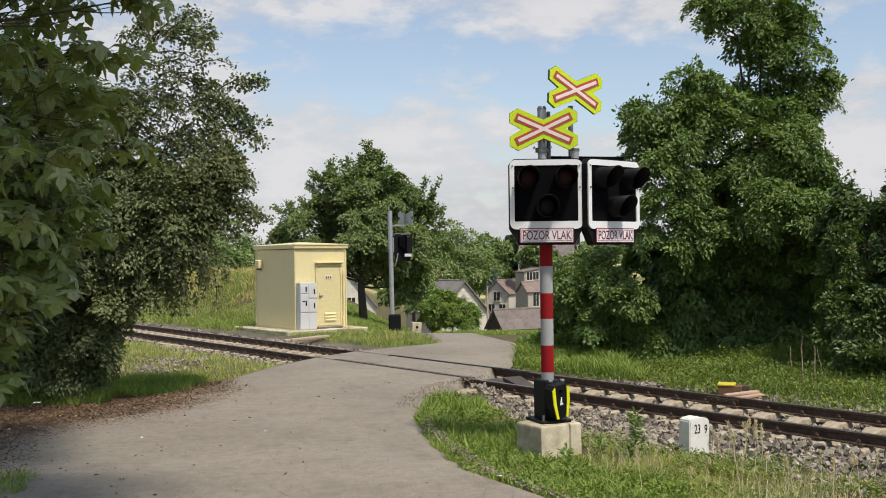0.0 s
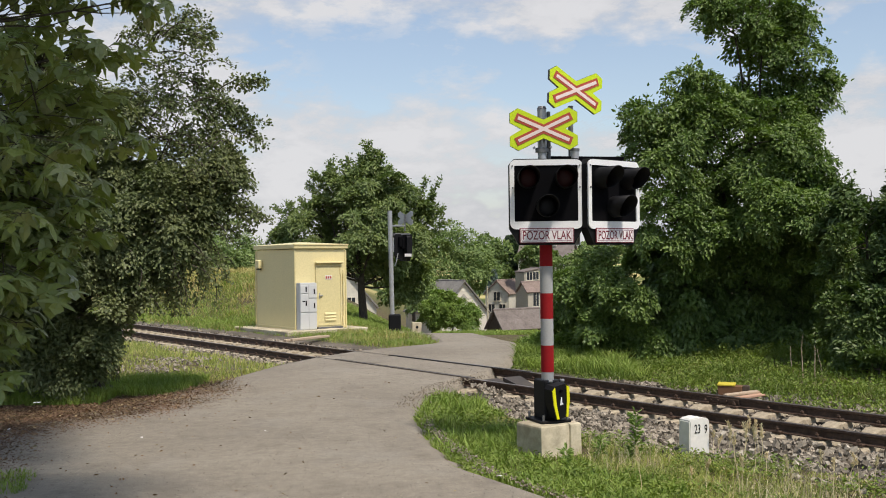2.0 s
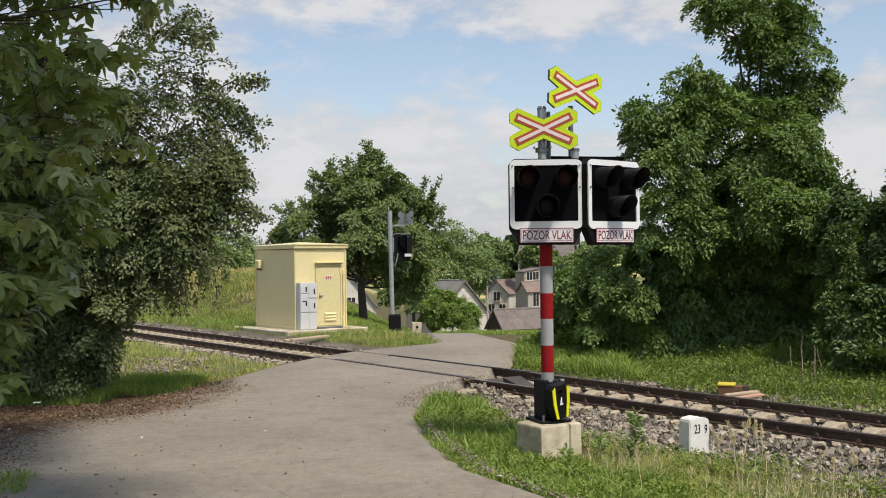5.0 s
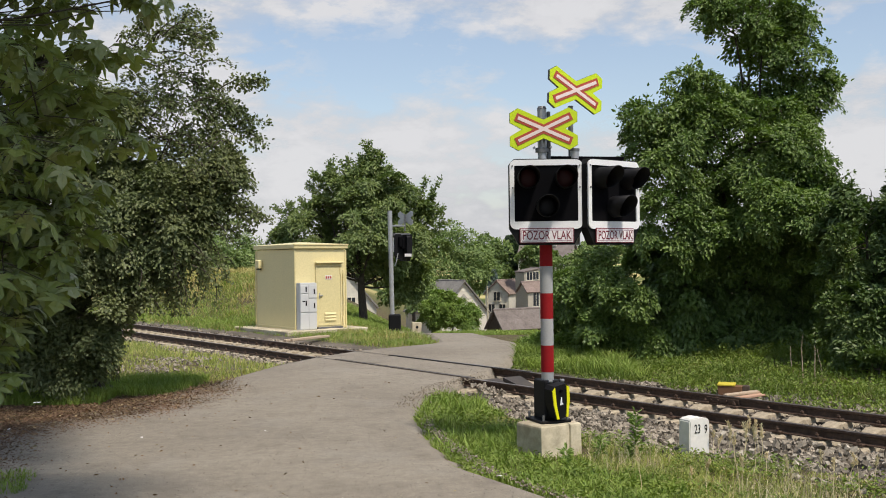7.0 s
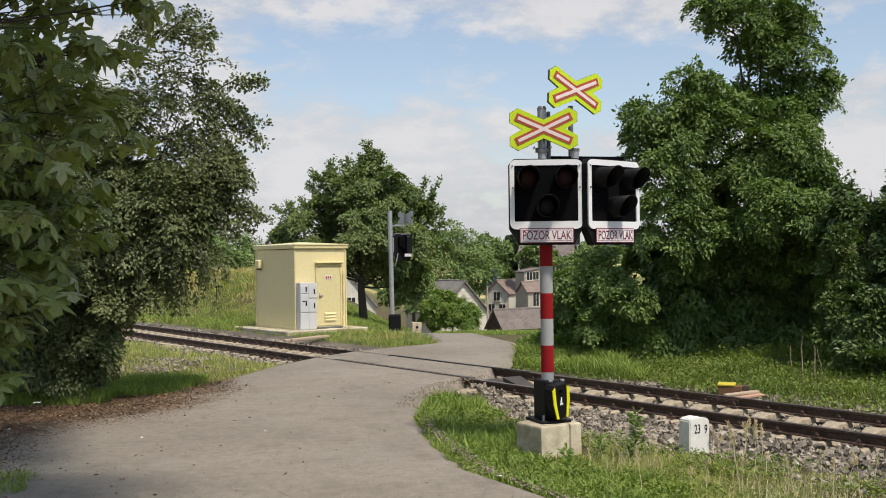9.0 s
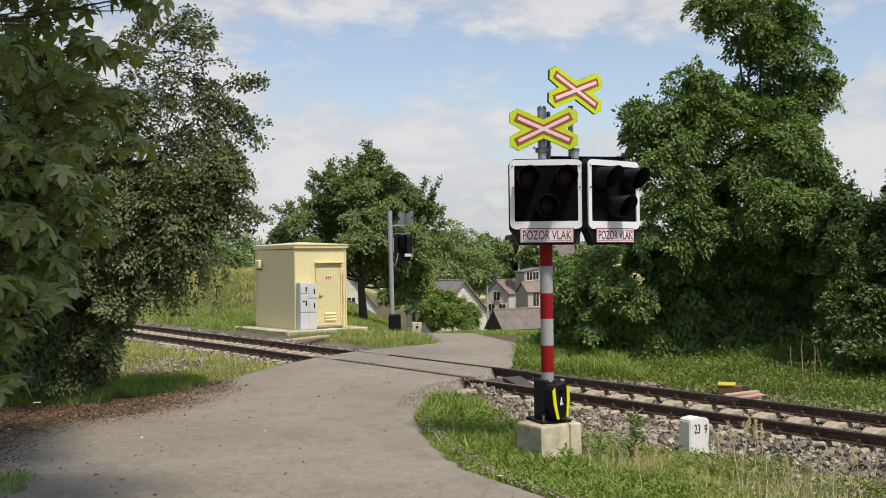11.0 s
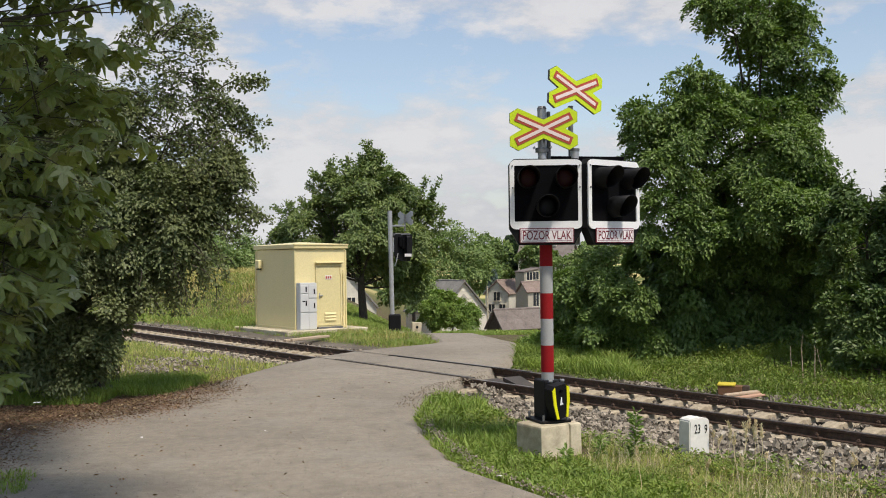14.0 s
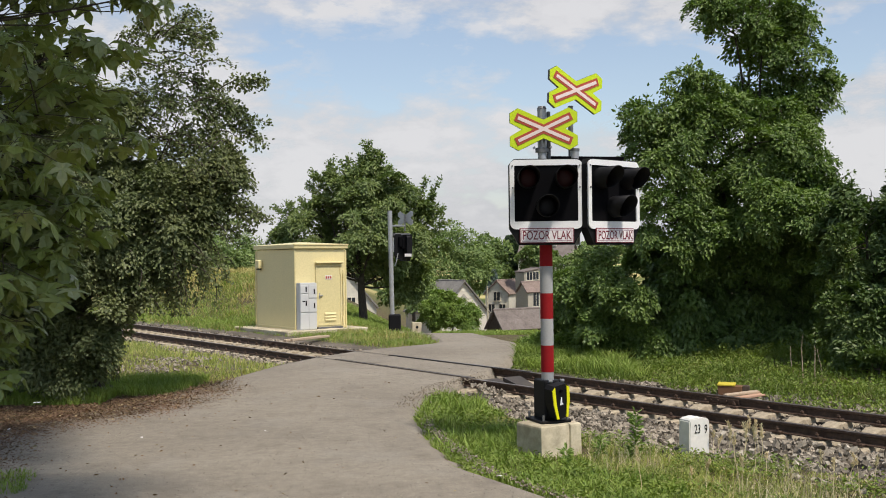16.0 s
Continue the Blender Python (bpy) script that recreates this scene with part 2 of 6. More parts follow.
def wood_material(name, a, b, stretch=(30, 3, 30)):
    m = Mat(name, 0.85, 0, 0.2)
    m.color(m.ramp(m.noise(2.0, 7, 0.7, stretch), (0.3, a), (0.7, b)))
    return m.bump(m.noise(3.0, 6, 0.7, stretch), 0.4, 0.004).m


BARK = wood_material("bark", (0.035, 0.028, 0.022), (0.10, 0.085, 0.065), (14, 14, 3))
TIMBER = wood_material("bleached_timber", (0.34, 0.25, 0.17), (0.52, 0.41, 0.30))
BOARD = wood_material("brown_boards", (0.06, 0.045, 0.035), (0.13, 0.10, 0.075), (8, 8, 1))


def tile_material(name, a, b):
    m = Mat(name, 0.9, 0, 0.2)
    m.color(m.mix(1.0, m.ramp(m.noise(0.7, 6, 0.7), (0.3, a), (0.7, b)), m.ramp(m.noise(7, 4, 0.7), (0.3, (0.7, 0.7, 0.7)), (0.7, (1.2, 1.2, 1.2))), "MULTIPLY"))
    return m.bump(m.noise(9, 3), 0.4, 0.03).m


ROOF_GREY = tile_material("grey_roof_tiles", (0.165, 0.155, 0.138), (0.27, 0.25, 0.22))
ROOF_RED = tile_material("weathered_red_tiles", (0.19, 0.145, 0.12), (0.28, 0.21, 0.178))
ROOF_BROWN = tile_material("brown_shed_roofing", (0.15, 0.125, 0.11), (0.235, 0.20, 0.18))

LEAF_MAPLE = leaf_material("maple_leaf", (0.095, 0.122, 0.036), (0.210, 0.248, 0.072), (1.3, 1.6, 0.5), 0.36, (0.26, 0.28, 0.17))
LEAF_THORN = leaf_material("small_dull_leaf", (0.073, 0.096, 0.045), (0.162, 0.190, 0.086), (1.2, 1.4, 0.6), 0.5)
LEAF_RIGHT = leaf_material("lush_green_leaf", (0.062, 0.108, 0.030), (0.150, 0.222, 0.058), (1.3, 1.6, 0.4), 0.45)
LEAF_IVY = leaf_material("climber_leaf", (0.060, 0.108, 0.034), (0.140, 0.212, 0.064), (1.2, 1.5, 0.4), 0.4)
LEAF_OAK = leaf_material("oak_leaf", (0.052, 0.092, 0.030), (0.115, 0.165, 0.055), (1.2, 1.5, 0.4), 0.45)
LEAF_CHERRY = leaf_material("cherry_leaf", (0.088, 0.132, 0.048), (0.190, 0.245, 0.088), (1.3, 1.5, 0.5), 0.45)
LEAF_FAR = leaf_material("far_leaf", (0.105, 0.158, 0.058), (0.212, 0.288, 0.102), (1.2, 1.4, 0.5), 0.6)
LEAF_BUSH = leaf_material("bush_leaf", (0.105, 0.172, 0.040), (0.235, 0.325, 0.082), (1.3, 1.6, 0.4), 0.5)
LEAF_BLUE = leaf_material("blue_needles", (0.16, 0.21, 0.20), (0.27, 0.34, 0.33), (1, 1.1, 1), 0.6)
LEAF_FIR = leaf_material("fir_needles", (0.031, 0.056, 0.031), (0.070, 0.109, 0.056), (1, 1.2, 0.6), 0.6)
GRASS_FRESH = leaf_material("fresh_grass", (0.121, 0.206, 0.033), (0.258, 0.341, 0.077), (1.3, 1.5, 0.4), 0.6, (0.25, 0.29, 0.09))
WEEDS = leaf_material("low_weeds", (0.072, 0.130, 0.018), (0.185, 0.250, 0.042), (1.3, 1.5, 0.4), 0.55, (0.21, 0.24, 0.08))
GRASS_MIXED = leaf_material("half_dry_grass", (0.147, 0.233, 0.041), (0.383, 0.415, 0.123), (1.3, 1.4, 0.5), 0.7, (0.55, 0.45, 0.26))
GRASS_DRY = leaf_material("tall_dry_grass", (0.25, 0.26, 0.08), (0.50, 0.44, 0.19), (1.2, 1.2, 0.5), 0.75, (0.45, 0.36, 0.19))
STRAW = leaf_material("straw", (0.52, 0.43, 0.28), (0.76, 0.66, 0.48), (1.1, 1.0, 0.7), 0.8)
LITTER = leaf_material("dead_leaves", (0.085, 0.050, 0.030), (0.24, 0.155, 0.09), (1.0, 0.9, 0.7), 0.85, (0.42, 0.34, 0.22))
HUMUS = leaf_material("rotted_leaves", (0.095, 0.055, 0.040), (0.190, 0.115, 0.082), (1.0, 0.9, 0.7), 0.95, (0.26, 0.17, 0.12))

# ---- ground, road, track bed ----


def build_ground():
    radii = np.concatenate([np.linspace(0.0, 60, 150), 60 * 1.045 ** np.arange(1, 92)])
    n = 300
    angle = np.linspace(0, 2 * np.pi, n, endpoint=False)
    R, A = np.meshgrid(radii[1:], angle, indexing="ij")
    x, y = R * np.sin(A), R * np.cos(A)
    v = np.stack([x, y, height(x, y)], -1).reshape(-1, 3)
    v = np.vstack([v, [[0, 0, h(0, 0)]]])
    i = np.arange(len(radii) - 2)[:, None] * n
    j = np.arange(n)[None]
    f = np.stack([i + j, i + n + j, i + n + (j + 1) % n, i + (j + 1) % n], -1).reshape(-1, 4)
    fan = np.array([[len(v) - 1, k, (k + 1) % n, (k + 1) % n] for k in range(n)])
    me = mesh_of("ground", [tuple(p) for p in v], [tuple(q) for q in f] + [(a, b, c) for a, b, c, _ in fan], True)
    ob = part("ground", me, GROUND)
    tagged(ob, "grassy earth falling away to a village valley", "ground", kind="structure")


ROAD = [  # left edge x, y and right edge x, y
    (-4.4, -8.0, 4.5, -8.0), (-2.9, 3.0, 3.0, 3.0), (-3.2, 6.4, 2.1, 6.8), (-5.6, 9.2, 1.1, 9.2), (-6.4, 10.7, 0.25, 10.65), (-6.3, 12.4, -0.12, 12.3),
    (-5.9, 13.9, -0.34, 13.95), (-5.1, 15.6, -0.32, 15.6), (-4.54, 17.4, -0.15, 17.0), (-4.1, 19.6, 0.22, 18.4), (-3.66, 21.6, 0.62, 19.0),
    (-3.0, 23.4, 0.95, 19.9), (-2.25, 24.75, 1.35, 20.9), (-1.3, 25.7, 1.62, 22.8), (-0.45, 26.5, 1.85, 25.0), (-0.1, 27.4, 1.95, 26.6), (-0.2, 28.6, 1.55, 28.2),
    (-0.5, 30.2, 1.0, 30.2), (-1.3, 32.6, 0.3, 32.8), (-2.0, 34.4, -0.4, 34.8)]


def road_height(x, y):
    k = smooth(26.0, 28.5, np.asarray(y, float))
    return (height(x, y) + 0.07) * k + 0.012 * waves(x, y, 0.5) * smooth(20, 14, y)


def build_road():
    """Two sheets of asphalt edge to edge, with a ragged rim that dips into the ground."""
    rd = np.array(ROAD)
    steps = []
    for k in range(len(rd) - 1):
        for t in np.linspace(0, 1, 9)[:-1]:
            steps.append(rd[k] * (1 - t) + rd[k + 1] * t)
    steps.append(rd[-1])
    m = 34
    v, f = [], []
    for i, (lx, ly, rx, ry) in enumerate(steps):
        for j in range(m + 1):
            t = j / m
            x, y = lx + (rx - lx) * t, ly + (ry - ly) * t
            if j in (0, m):
                sign = -1 if j == 0 else 1
                x += sign * (0.10 + 0.10 * math.sin(i * 1.7) + 0.07 * math.sin(i * 4.1))
            z = float(road_height(x, y))
            if j in (0, m):
                z = min(z - 0.16, h(x, y) - 0.03)
            v.append((x, y, z))
    for i in range(len(steps) - 1):
        for j in range(m):
            a = i * (m + 1) + j
            f.append((a, a + 1, a + m + 2, a + m + 1))
    ob = part("road", mesh_of("road", v, f, True), ASPHALT)
    tagged(ob, "worn light grey asphalt lane over the level crossing", "road", kind="structure")


def stones(count, s0, s1, d0, d1, size, bed):
    """Broken stones: bent cubes, joined."""
    s, d = rng.uniform(s0, s1, count), rng.uniform(d0, d1, count)
    x, y = UX * s + NX * (d + TRACK), UY * s + NY * (d + TRACK)
    z = bed(s, d)
    cube = np.array([(a, b, c) for a in (-1, 1) for b in (-1, 1) for c in (-1, 1)], float) * 0.5
    quad = np.array([(0, 1, 3, 2), (4, 6, 7, 5), (0, 4, 5, 1), (2, 3, 7, 6), (0, 2, 6, 4), (1, 5, 7, 3)])
    v = cube[None] * rng.uniform(0.6, 1.25, (count, 8, 1)) * rng.uniform(0.55, 1.25, (count, 1, 3))
    q = rng.normal(size=(count, 4))
    q /= np.linalg.norm(q, axis=1, keepdims=True)
    w, i, j, k = q.T
    rot = np.stack([1 - 2 * (j * j + k * k), 2 * (i * j - k * w), 2 * (i * k + j * w), 2 * (i * j + k * w), 1 - 2 * (i * i + k * k), 2 * (j * k - i * w),
                    2 * (i * k - j * w), 2 * (j * k + i * w), 1 - 2 * (i * i + j * j)], -1).reshape(-1, 3, 3)
    v = np.einsum("nij,nkj->nki", rot, v) * (size * rng.uniform(0.6, 1.35, count))[:, None, None]
    v += np.stack([x, y, z], -1)[:, None]
    f = (quad[None] + np.arange(count)[:, None, None] * 8).reshape(-1, 4)
    return v.reshape(-1, 3), f


def on_road(s, d):
    """How far a place by the track lies within the crossing."""
    return (s > -19.45) & (s < -14.35)


def bed_height(s, d):
    a = np.abs(d)
    return -0.25 + 0.055 * smooth(0.85, 1.1, a) + 0.075 * smooth(1.6, 2.8, a)


def build_bed():
    v, f = [], []
    ss = np.linspace(-62, 16, 160)
    dd = np.array([-3.0, -2.6, -2.1, -1.8, -1.5, -1.1, -0.5, 0, 0.5, 1.1, 1.5, 1.8, 2.1, 2.6, 3.0])
    for s in ss:
        for d in dd:
            v.append(on_track(s, d, float(bed_height(np.array(s), np.array(d))) - 0.02))
    n = len(dd)
    for i in range(len(ss) - 1):
        for j in range(n - 1):
            a = i * n + j
            f.append((a, a + 1, a + n + 1, a + n))
    ob = part("track_bed", mesh_of("track_bed", v, f, True), stone_material("gravel_bed", (0.07, 0.058, 0.045), (0.19, 0.165, 0.135), 26, False))
    tagged(ob, "bed of dusty brown crushed-stone ballast", "track bed", kind="structure")
    # the stones nearest to the road's verge, each a piece of its own on one of a few shapes
    shapes = []
    for k in range(14):
        v, f = stones(1, 0, 1, 0, 1, 0.066, lambda s, d: s * 0)
        me = mesh_of("stone", v - v.mean(0), f)
        me.materials.append(LOOSE_STONE)
        shapes.append(me)
    for k in range(300):
        s, d = rng.uniform(-8.6, -3.6), -1.35 - 2.0 * rng.random()
        x, y, _ = on_track(s, d)
        z = max(float(bed_height(np.array(s), np.array(d))), -0.10) + 0.012
        part("stone", shapes[k % 14], None, ob, m=pose(x, y, z, rng.uniform(0, 90), rng.uniform(0, 90), rng.uniform(0, 180)) @ Matrix.Scale(rng.uniform(0.7, 1.25), 4))
    sets = [stones(17000, -13.8, 4.5, -3.4, 2.2, 0.055, lambda s, d: np.maximum(bed_height(s, d), -0.105 * (d < -2.9) - 9 * (d >= -2.9))), stones(6000, -50, -19.2, -1.95, 2.05, 0.075, bed_height)]
    for v, f in sets:
        ob = part("ballast_stones", mesh_of("ballast_stones", v, f), BALLAST)
        tagged(ob, "loose grey-brown crushed stones between the sleepers", "ballast", kind="stuff")


RAIL_PROFILE = [(-0.062, -0.150), (0.062, -0.150), (0.062, -0.138), (0.012, -0.118), (0.009, -0.050), (0.034, -0.036), (0.034, -0.006), (0.028, 0.0),
                (-0.028, 0.0), (-0.034, -0.006), (-0.034, -0.036), (-0.009, -0.050), (-0.012, -0.118), (-0.062, -0.138)]


def build_track():
    angle = math.atan2(UY, UX)
    base = Matrix.Translation(on_track(0, 0, 0)) @ Matrix.Rotation(angle, 4, "Z")
    track = thing("railway_track", base, "single railway track with rusty rails on concrete sleepers", "railway track")
    for side in (-0.7525, 0.7525):
        v, f = [], []
        xs = np.linspace(-62, 16, 40)
        n = len(RAIL_PROFILE)
        for x in xs:
            for a, b in RAIL_PROFILE:
                v.append((x, side + a, b))
        for i in range(len(xs) - 1):
            for j in range(n):
                a, b = i * n + j, i * n + (j + 1) % n
                f.append((a, b, b + n, a + n))
        me = mesh_of("rail", v, f)
        me.materials.append(RUST)
        me.materials.append(HEAD)
        for p in me.polygons:
            if p.normal.z > 0.5 and p.center.z > -0.01:
                p.material_index = 1
        part("rail", me, None, track, "rusty steel rail with a dull worn head")
    # concrete sleepers: high shoulders under the rails, a lower middle
    sl = bmesh.new()
    prof = [(-1.25, -0.23, 0.14), (-1.05, -0.172, 0.15), (-0.50, -0.155, 0.15), (-0.30, -0.215, 0.12), (0.30, -0.215, 0.12), (0.50, -0.155, 0.15), (1.05, -0.172, 0.15), (1.25, -0.23, 0.14)]
    rows = []
    for y, z, w in prof:
        rows.append([sl.verts.new(p) for p in ((-w, y, -0.36), (-w * 0.82, y, z - 0.02), (-w * 0.62, y, z), (w * 0.62, y, z), (w * 0.82, y, z - 0.02), (w, y, -0.36))])
    for a, b in zip(rows, rows[1:]):
        for k in range(5):
            sl.faces.new((a[k], a[k + 1], b[k + 1], b[k]))
    sl.faces.new(rows[0][::-1])
    sl.faces.new(rows[-1])
    bmesh.ops.recalc_face_normals(sl, faces=sl.faces)
    sleeper_mesh = bpy.data.meshes.new("sleeper")
    sl.to_mesh(sleeper_mesh)
    sl.free()
    sleeper_mesh.materials.append(SLEEPER)
    clip = bmesh.new()
    box((0.13, 0.07, 0.035), (0, -0.095, -0.132), 0.008, clip)
    box((0.13, 0.07, 0.035), (0, 0.095, -0.132), 0.008, clip)
    for sy in (-0.1, 0.1):
        rod(0.017, 0.06, (0.0, sy, -0.125), None, clip, 8)
        box((0.05, 0.045, 0.02), (0, sy, -0.09), 0.004, clip)
    clip_mesh = bpy.data.meshes.new("rail_fastening")
    clip.to_mesh(clip_mesh)
    clip.free()
    clip_mesh.materials.append(RUST)
    s = 3.9
    while s > -52:
        if not -19.3 < s < -14.5:
            ob = part("sleeper", sleeper_mesh, None, track, m=pose(s, rng.uniform(-0.02, 0.02), rng.uniform(-0.008, 0.004), 0, 0, rng.uniform(-0.7, 0.7)))
            if s > -34:
                for side in (-0.7525, 0.7525):
                    part("rail_fastening", clip_mesh, None, ob, m=pose(0, side, 0))
        s -= 0.588
    # fishplates at the rail joints
    for s, side in ((-9.9, 0.7525), (-25.6, 0.7525)):
        bm = bmesh.new()
        for o in (-0.03, 0.03):
            box((0.62, 0.028, 0.085), (s, side + o, -0.078), 0.006, bm)
            for q in (-0.22, -0.08, 0.08, 0.22):
                rod(0.018, 0.03, (s + q, side + o * 1.2, -0.08), Matrix.Rotation(radians(90 if o < 0 else -90), 4, "X"), bm, 8)
        part("fishplate", bm, RUST, track, "bolted rail joint plate")
    # steel deflectors at the end of the crossing
    bm = bmesh.new()
    for d in (-0.28, 0.28):
        vs = [bm.verts.new(p) for p in ((-14.5, d - 0.22, -0.05), (-14.5, d + 0.22, -0.05), (-13.98, d + 0.17, -0.20), (-13.98, d - 0.17, -0.20),
                                        (-14.5, d - 0.22, -0.25), (-14.5, d + 0.22, -0.25), (-13.98, d + 0.17, -0.25), (-13.98, d - 0.17, -0.25))]
        for q in ((0, 1, 2, 3), (7, 6, 5, 4), (0, 4, 5, 1), (1, 5, 6, 2), (2, 6, 7, 3), (3, 7, 4, 0)):
            bm.faces.new([vs[i] for i in q])
    bmesh.ops.recalc_face_normals(bm, faces=bm.faces)
    part("deflector_plate", bm, painted("black_steel_plate", (0.055, 0.047, 0.042), 0.65, 0.3), track, "sloping dark steel guard plate")
    # flange grooves over the crossing: flat black strips stand in for their shade
    for d in (-0.7525, 0.7525):
        bm = box((4.9, 0.045, 0.008), (-16.9, d + (0.06 if d < 0 else -0.06), 0.012), 0)
        part("flange_groove", bm, BLACK, track, "flat black strip for the shaded flange groove beside the rail")
        bm = box((4.9, 0.06, 0.01), (-16.9, d, 0.014), 0)
        part("railhead_strip", bm, HEAD, track, "worn rail head flush with the asphalt")


build_ground()
build_road()
build_bed()
build_track()


# ---- trees and bushes ----


def frames_of(z):
    """Three axes for each direction given."""
    z = z / np.maximum(np.linalg.norm(z, axis=1, keepdims=True), 1e-9)
    a = np.where(np.abs(z[:, 2:3]) < 0.9, [[0, 0, 1.0]], [[1.0, 0, 0]])
    x = np.cross(a, z)
    x /= np.linalg.norm(x, axis=1, keepdims=True)
    return x, np.cross(z, x), z


def leaves(places, ways, length, width, shape="plain", twist=1.0, face=None):
    """Leaves at the places, along the ways, turned about them at random: folded blades."""
    n = len(places)
    x, y, z = frames_of(ways)
    a = rng.uniform(-np.pi * twist, np.pi * twist, n)[:, None]
    side, up = x * np.cos(a) + y * np.sin(a), -x * np.sin(a) + y * np.cos(a)
    if face is not None:
        side = np.cross(z, face)
        side /= np.maximum(np.linalg.norm(side, axis=1, keepdims=True), 1e-6)
        up = np.cross(side, z)
    if shape == "maple":
        pat = np.array([(0, 0, 0.0), (0.22, -0.10, -0.05), (0.52, -0.04, -0.10), (0.27, 0.20, 0.02), (0.50, 0.34, -0.02), (0.74, 0.60, -0.14), (0.42, 0.56, -0.02), (0.18, 0.50, 0.05), (0.27, 0.78, -0.08), (0.0, 1.10, -0.22),
                        (-0.27, 0.78, -0.08), (-0.18, 0.50, 0.05), (-0.42, 0.56, -0.02), (-0.74, 0.60, -0.14), (-0.50, 0.34, -0.02), (-0.27, 0.20, 0.02), (-0.52, -0.04, -0.10), (-0.22, -0.10, -0.05), (0, 0.34, 0.0), (0, 0.74, -0.13)])
        tri = np.array([(0, 1, 18), (1, 2, 3), (1, 3, 18), (18, 3, 4), (18, 4, 6), (4, 5, 6), (18, 6, 7), (18, 7, 19), (7, 8, 19), (8, 9, 19),
                        (19, 9, 10), (19, 10, 11), (19, 11, 18), (18, 11, 12), (12, 13, 14), (18, 12, 14), (18, 14, 15), (15, 16, 17), (18, 15, 17), (18, 17, 0)])
    elif shape == "oval":
        pat = np.array([(0, 0, 0), (0.38, 0.28, 0.06), (0.36, 0.68, 0.05), (0, 1, -0.08), (-0.36, 0.68, 0.05), (-0.38, 0.28, 0.06)])
        tri = np.array([(0, 1, 2), (0, 2, 3), (0, 3, 4), (0, 4, 5)])
    else:
        pat = np.array([(0, 0, 0), (0.5, 0.45, 0.10), (0, 1, -0.05), (-0.5, 0.45, 0.10)])
        tri = np.array([(0, 1, 2), (0, 2, 3)])
    ln = length * rng.uniform(0.65, 1.3, n)[:, None, None]
    wd = width * rng.uniform(0.7, 1.25, n)[:, None, None]
    v = places[:, None] + side[:, None] * pat[None, :, 0:1] * wd + z[:, None] * pat[None, :, 1:2] * ln + up[:, None] * pat[None, :, 2:3] * ln
    f = (tri[None] + np.arange(n)[:, None, None] * len(pat)).reshape(-1, 3)
    return v.reshape(-1, 3), f


def joined(*sets):
    vs, fs, k = [], [], 0
    for v, f in sets:
        vs.append(v)
        fs.append(f + k)
        k += len(v)
    return np.vstack(vs), np.vstack(fs)


def lump(p, seed, f):
    """Smooth uneven values for places, about -1 to 1."""
    q = p * f + seed
    return (np.sin(q[:, 0] + 1.7 * np.sin(q[:, 1])) + np.sin(q[:, 1] * 1.3 + 1.5 * np.sin(q[:, 2])) + np.sin(q[:, 2] * 1.1 + 1.6 * np.sin(q[:, 0]))) / 3


def pads(blobs, size, gap, freq, rough, crowd):
    """Leaf pads over the outside of round masses: their centres, their outward ways and radii. Pads inside another mass are left out."""
    b = np.array(blobs, float)
    cs, ws, rs = [], [], []
    for k, (x, y, z, r) in enumerate(b):
        n = int(4 + crowd * (r / size) ** 2)
        i = np.arange(n) + 0.5
        up = 1 - 1.75 * i / n
        a = i * 2.39996 + rng.uniform(0, 6.28)
        w = np.stack([np.sqrt(np.maximum(1 - up * up, 0)) * np.cos(a), np.sqrt(np.maximum(1 - up * up, 0)) * np.sin(a), up], -1)
        w += rng.normal(size=(n, 3)) * 0.16
        w /= np.linalg.norm(w, axis=1, keepdims=True)
        rad = r * np.clip(0.78 + rough * rng.normal(size=n) * 0.6, 0.35, 1.12)
        c = b[k, :3] + w * rad[:, None]
        inside = np.zeros(n, bool)
        for m, o in enumerate(b):
            if m != k:
                inside |= np.linalg.norm(c - o[:3], axis=1) < o[3] * 0.62
        ok = ~inside & (lump(c, 0.3, freq) > gap) & (rng.random(n) < 0.93)
        cs.append(c[ok])
        ws.append(w[ok])
        rs.append((np.minimum(size, r * 0.8) * rng.uniform(0.6, 1.3, n))[ok])
    return np.vstack(cs), np.vstack(ws), np.concatenate(rs)


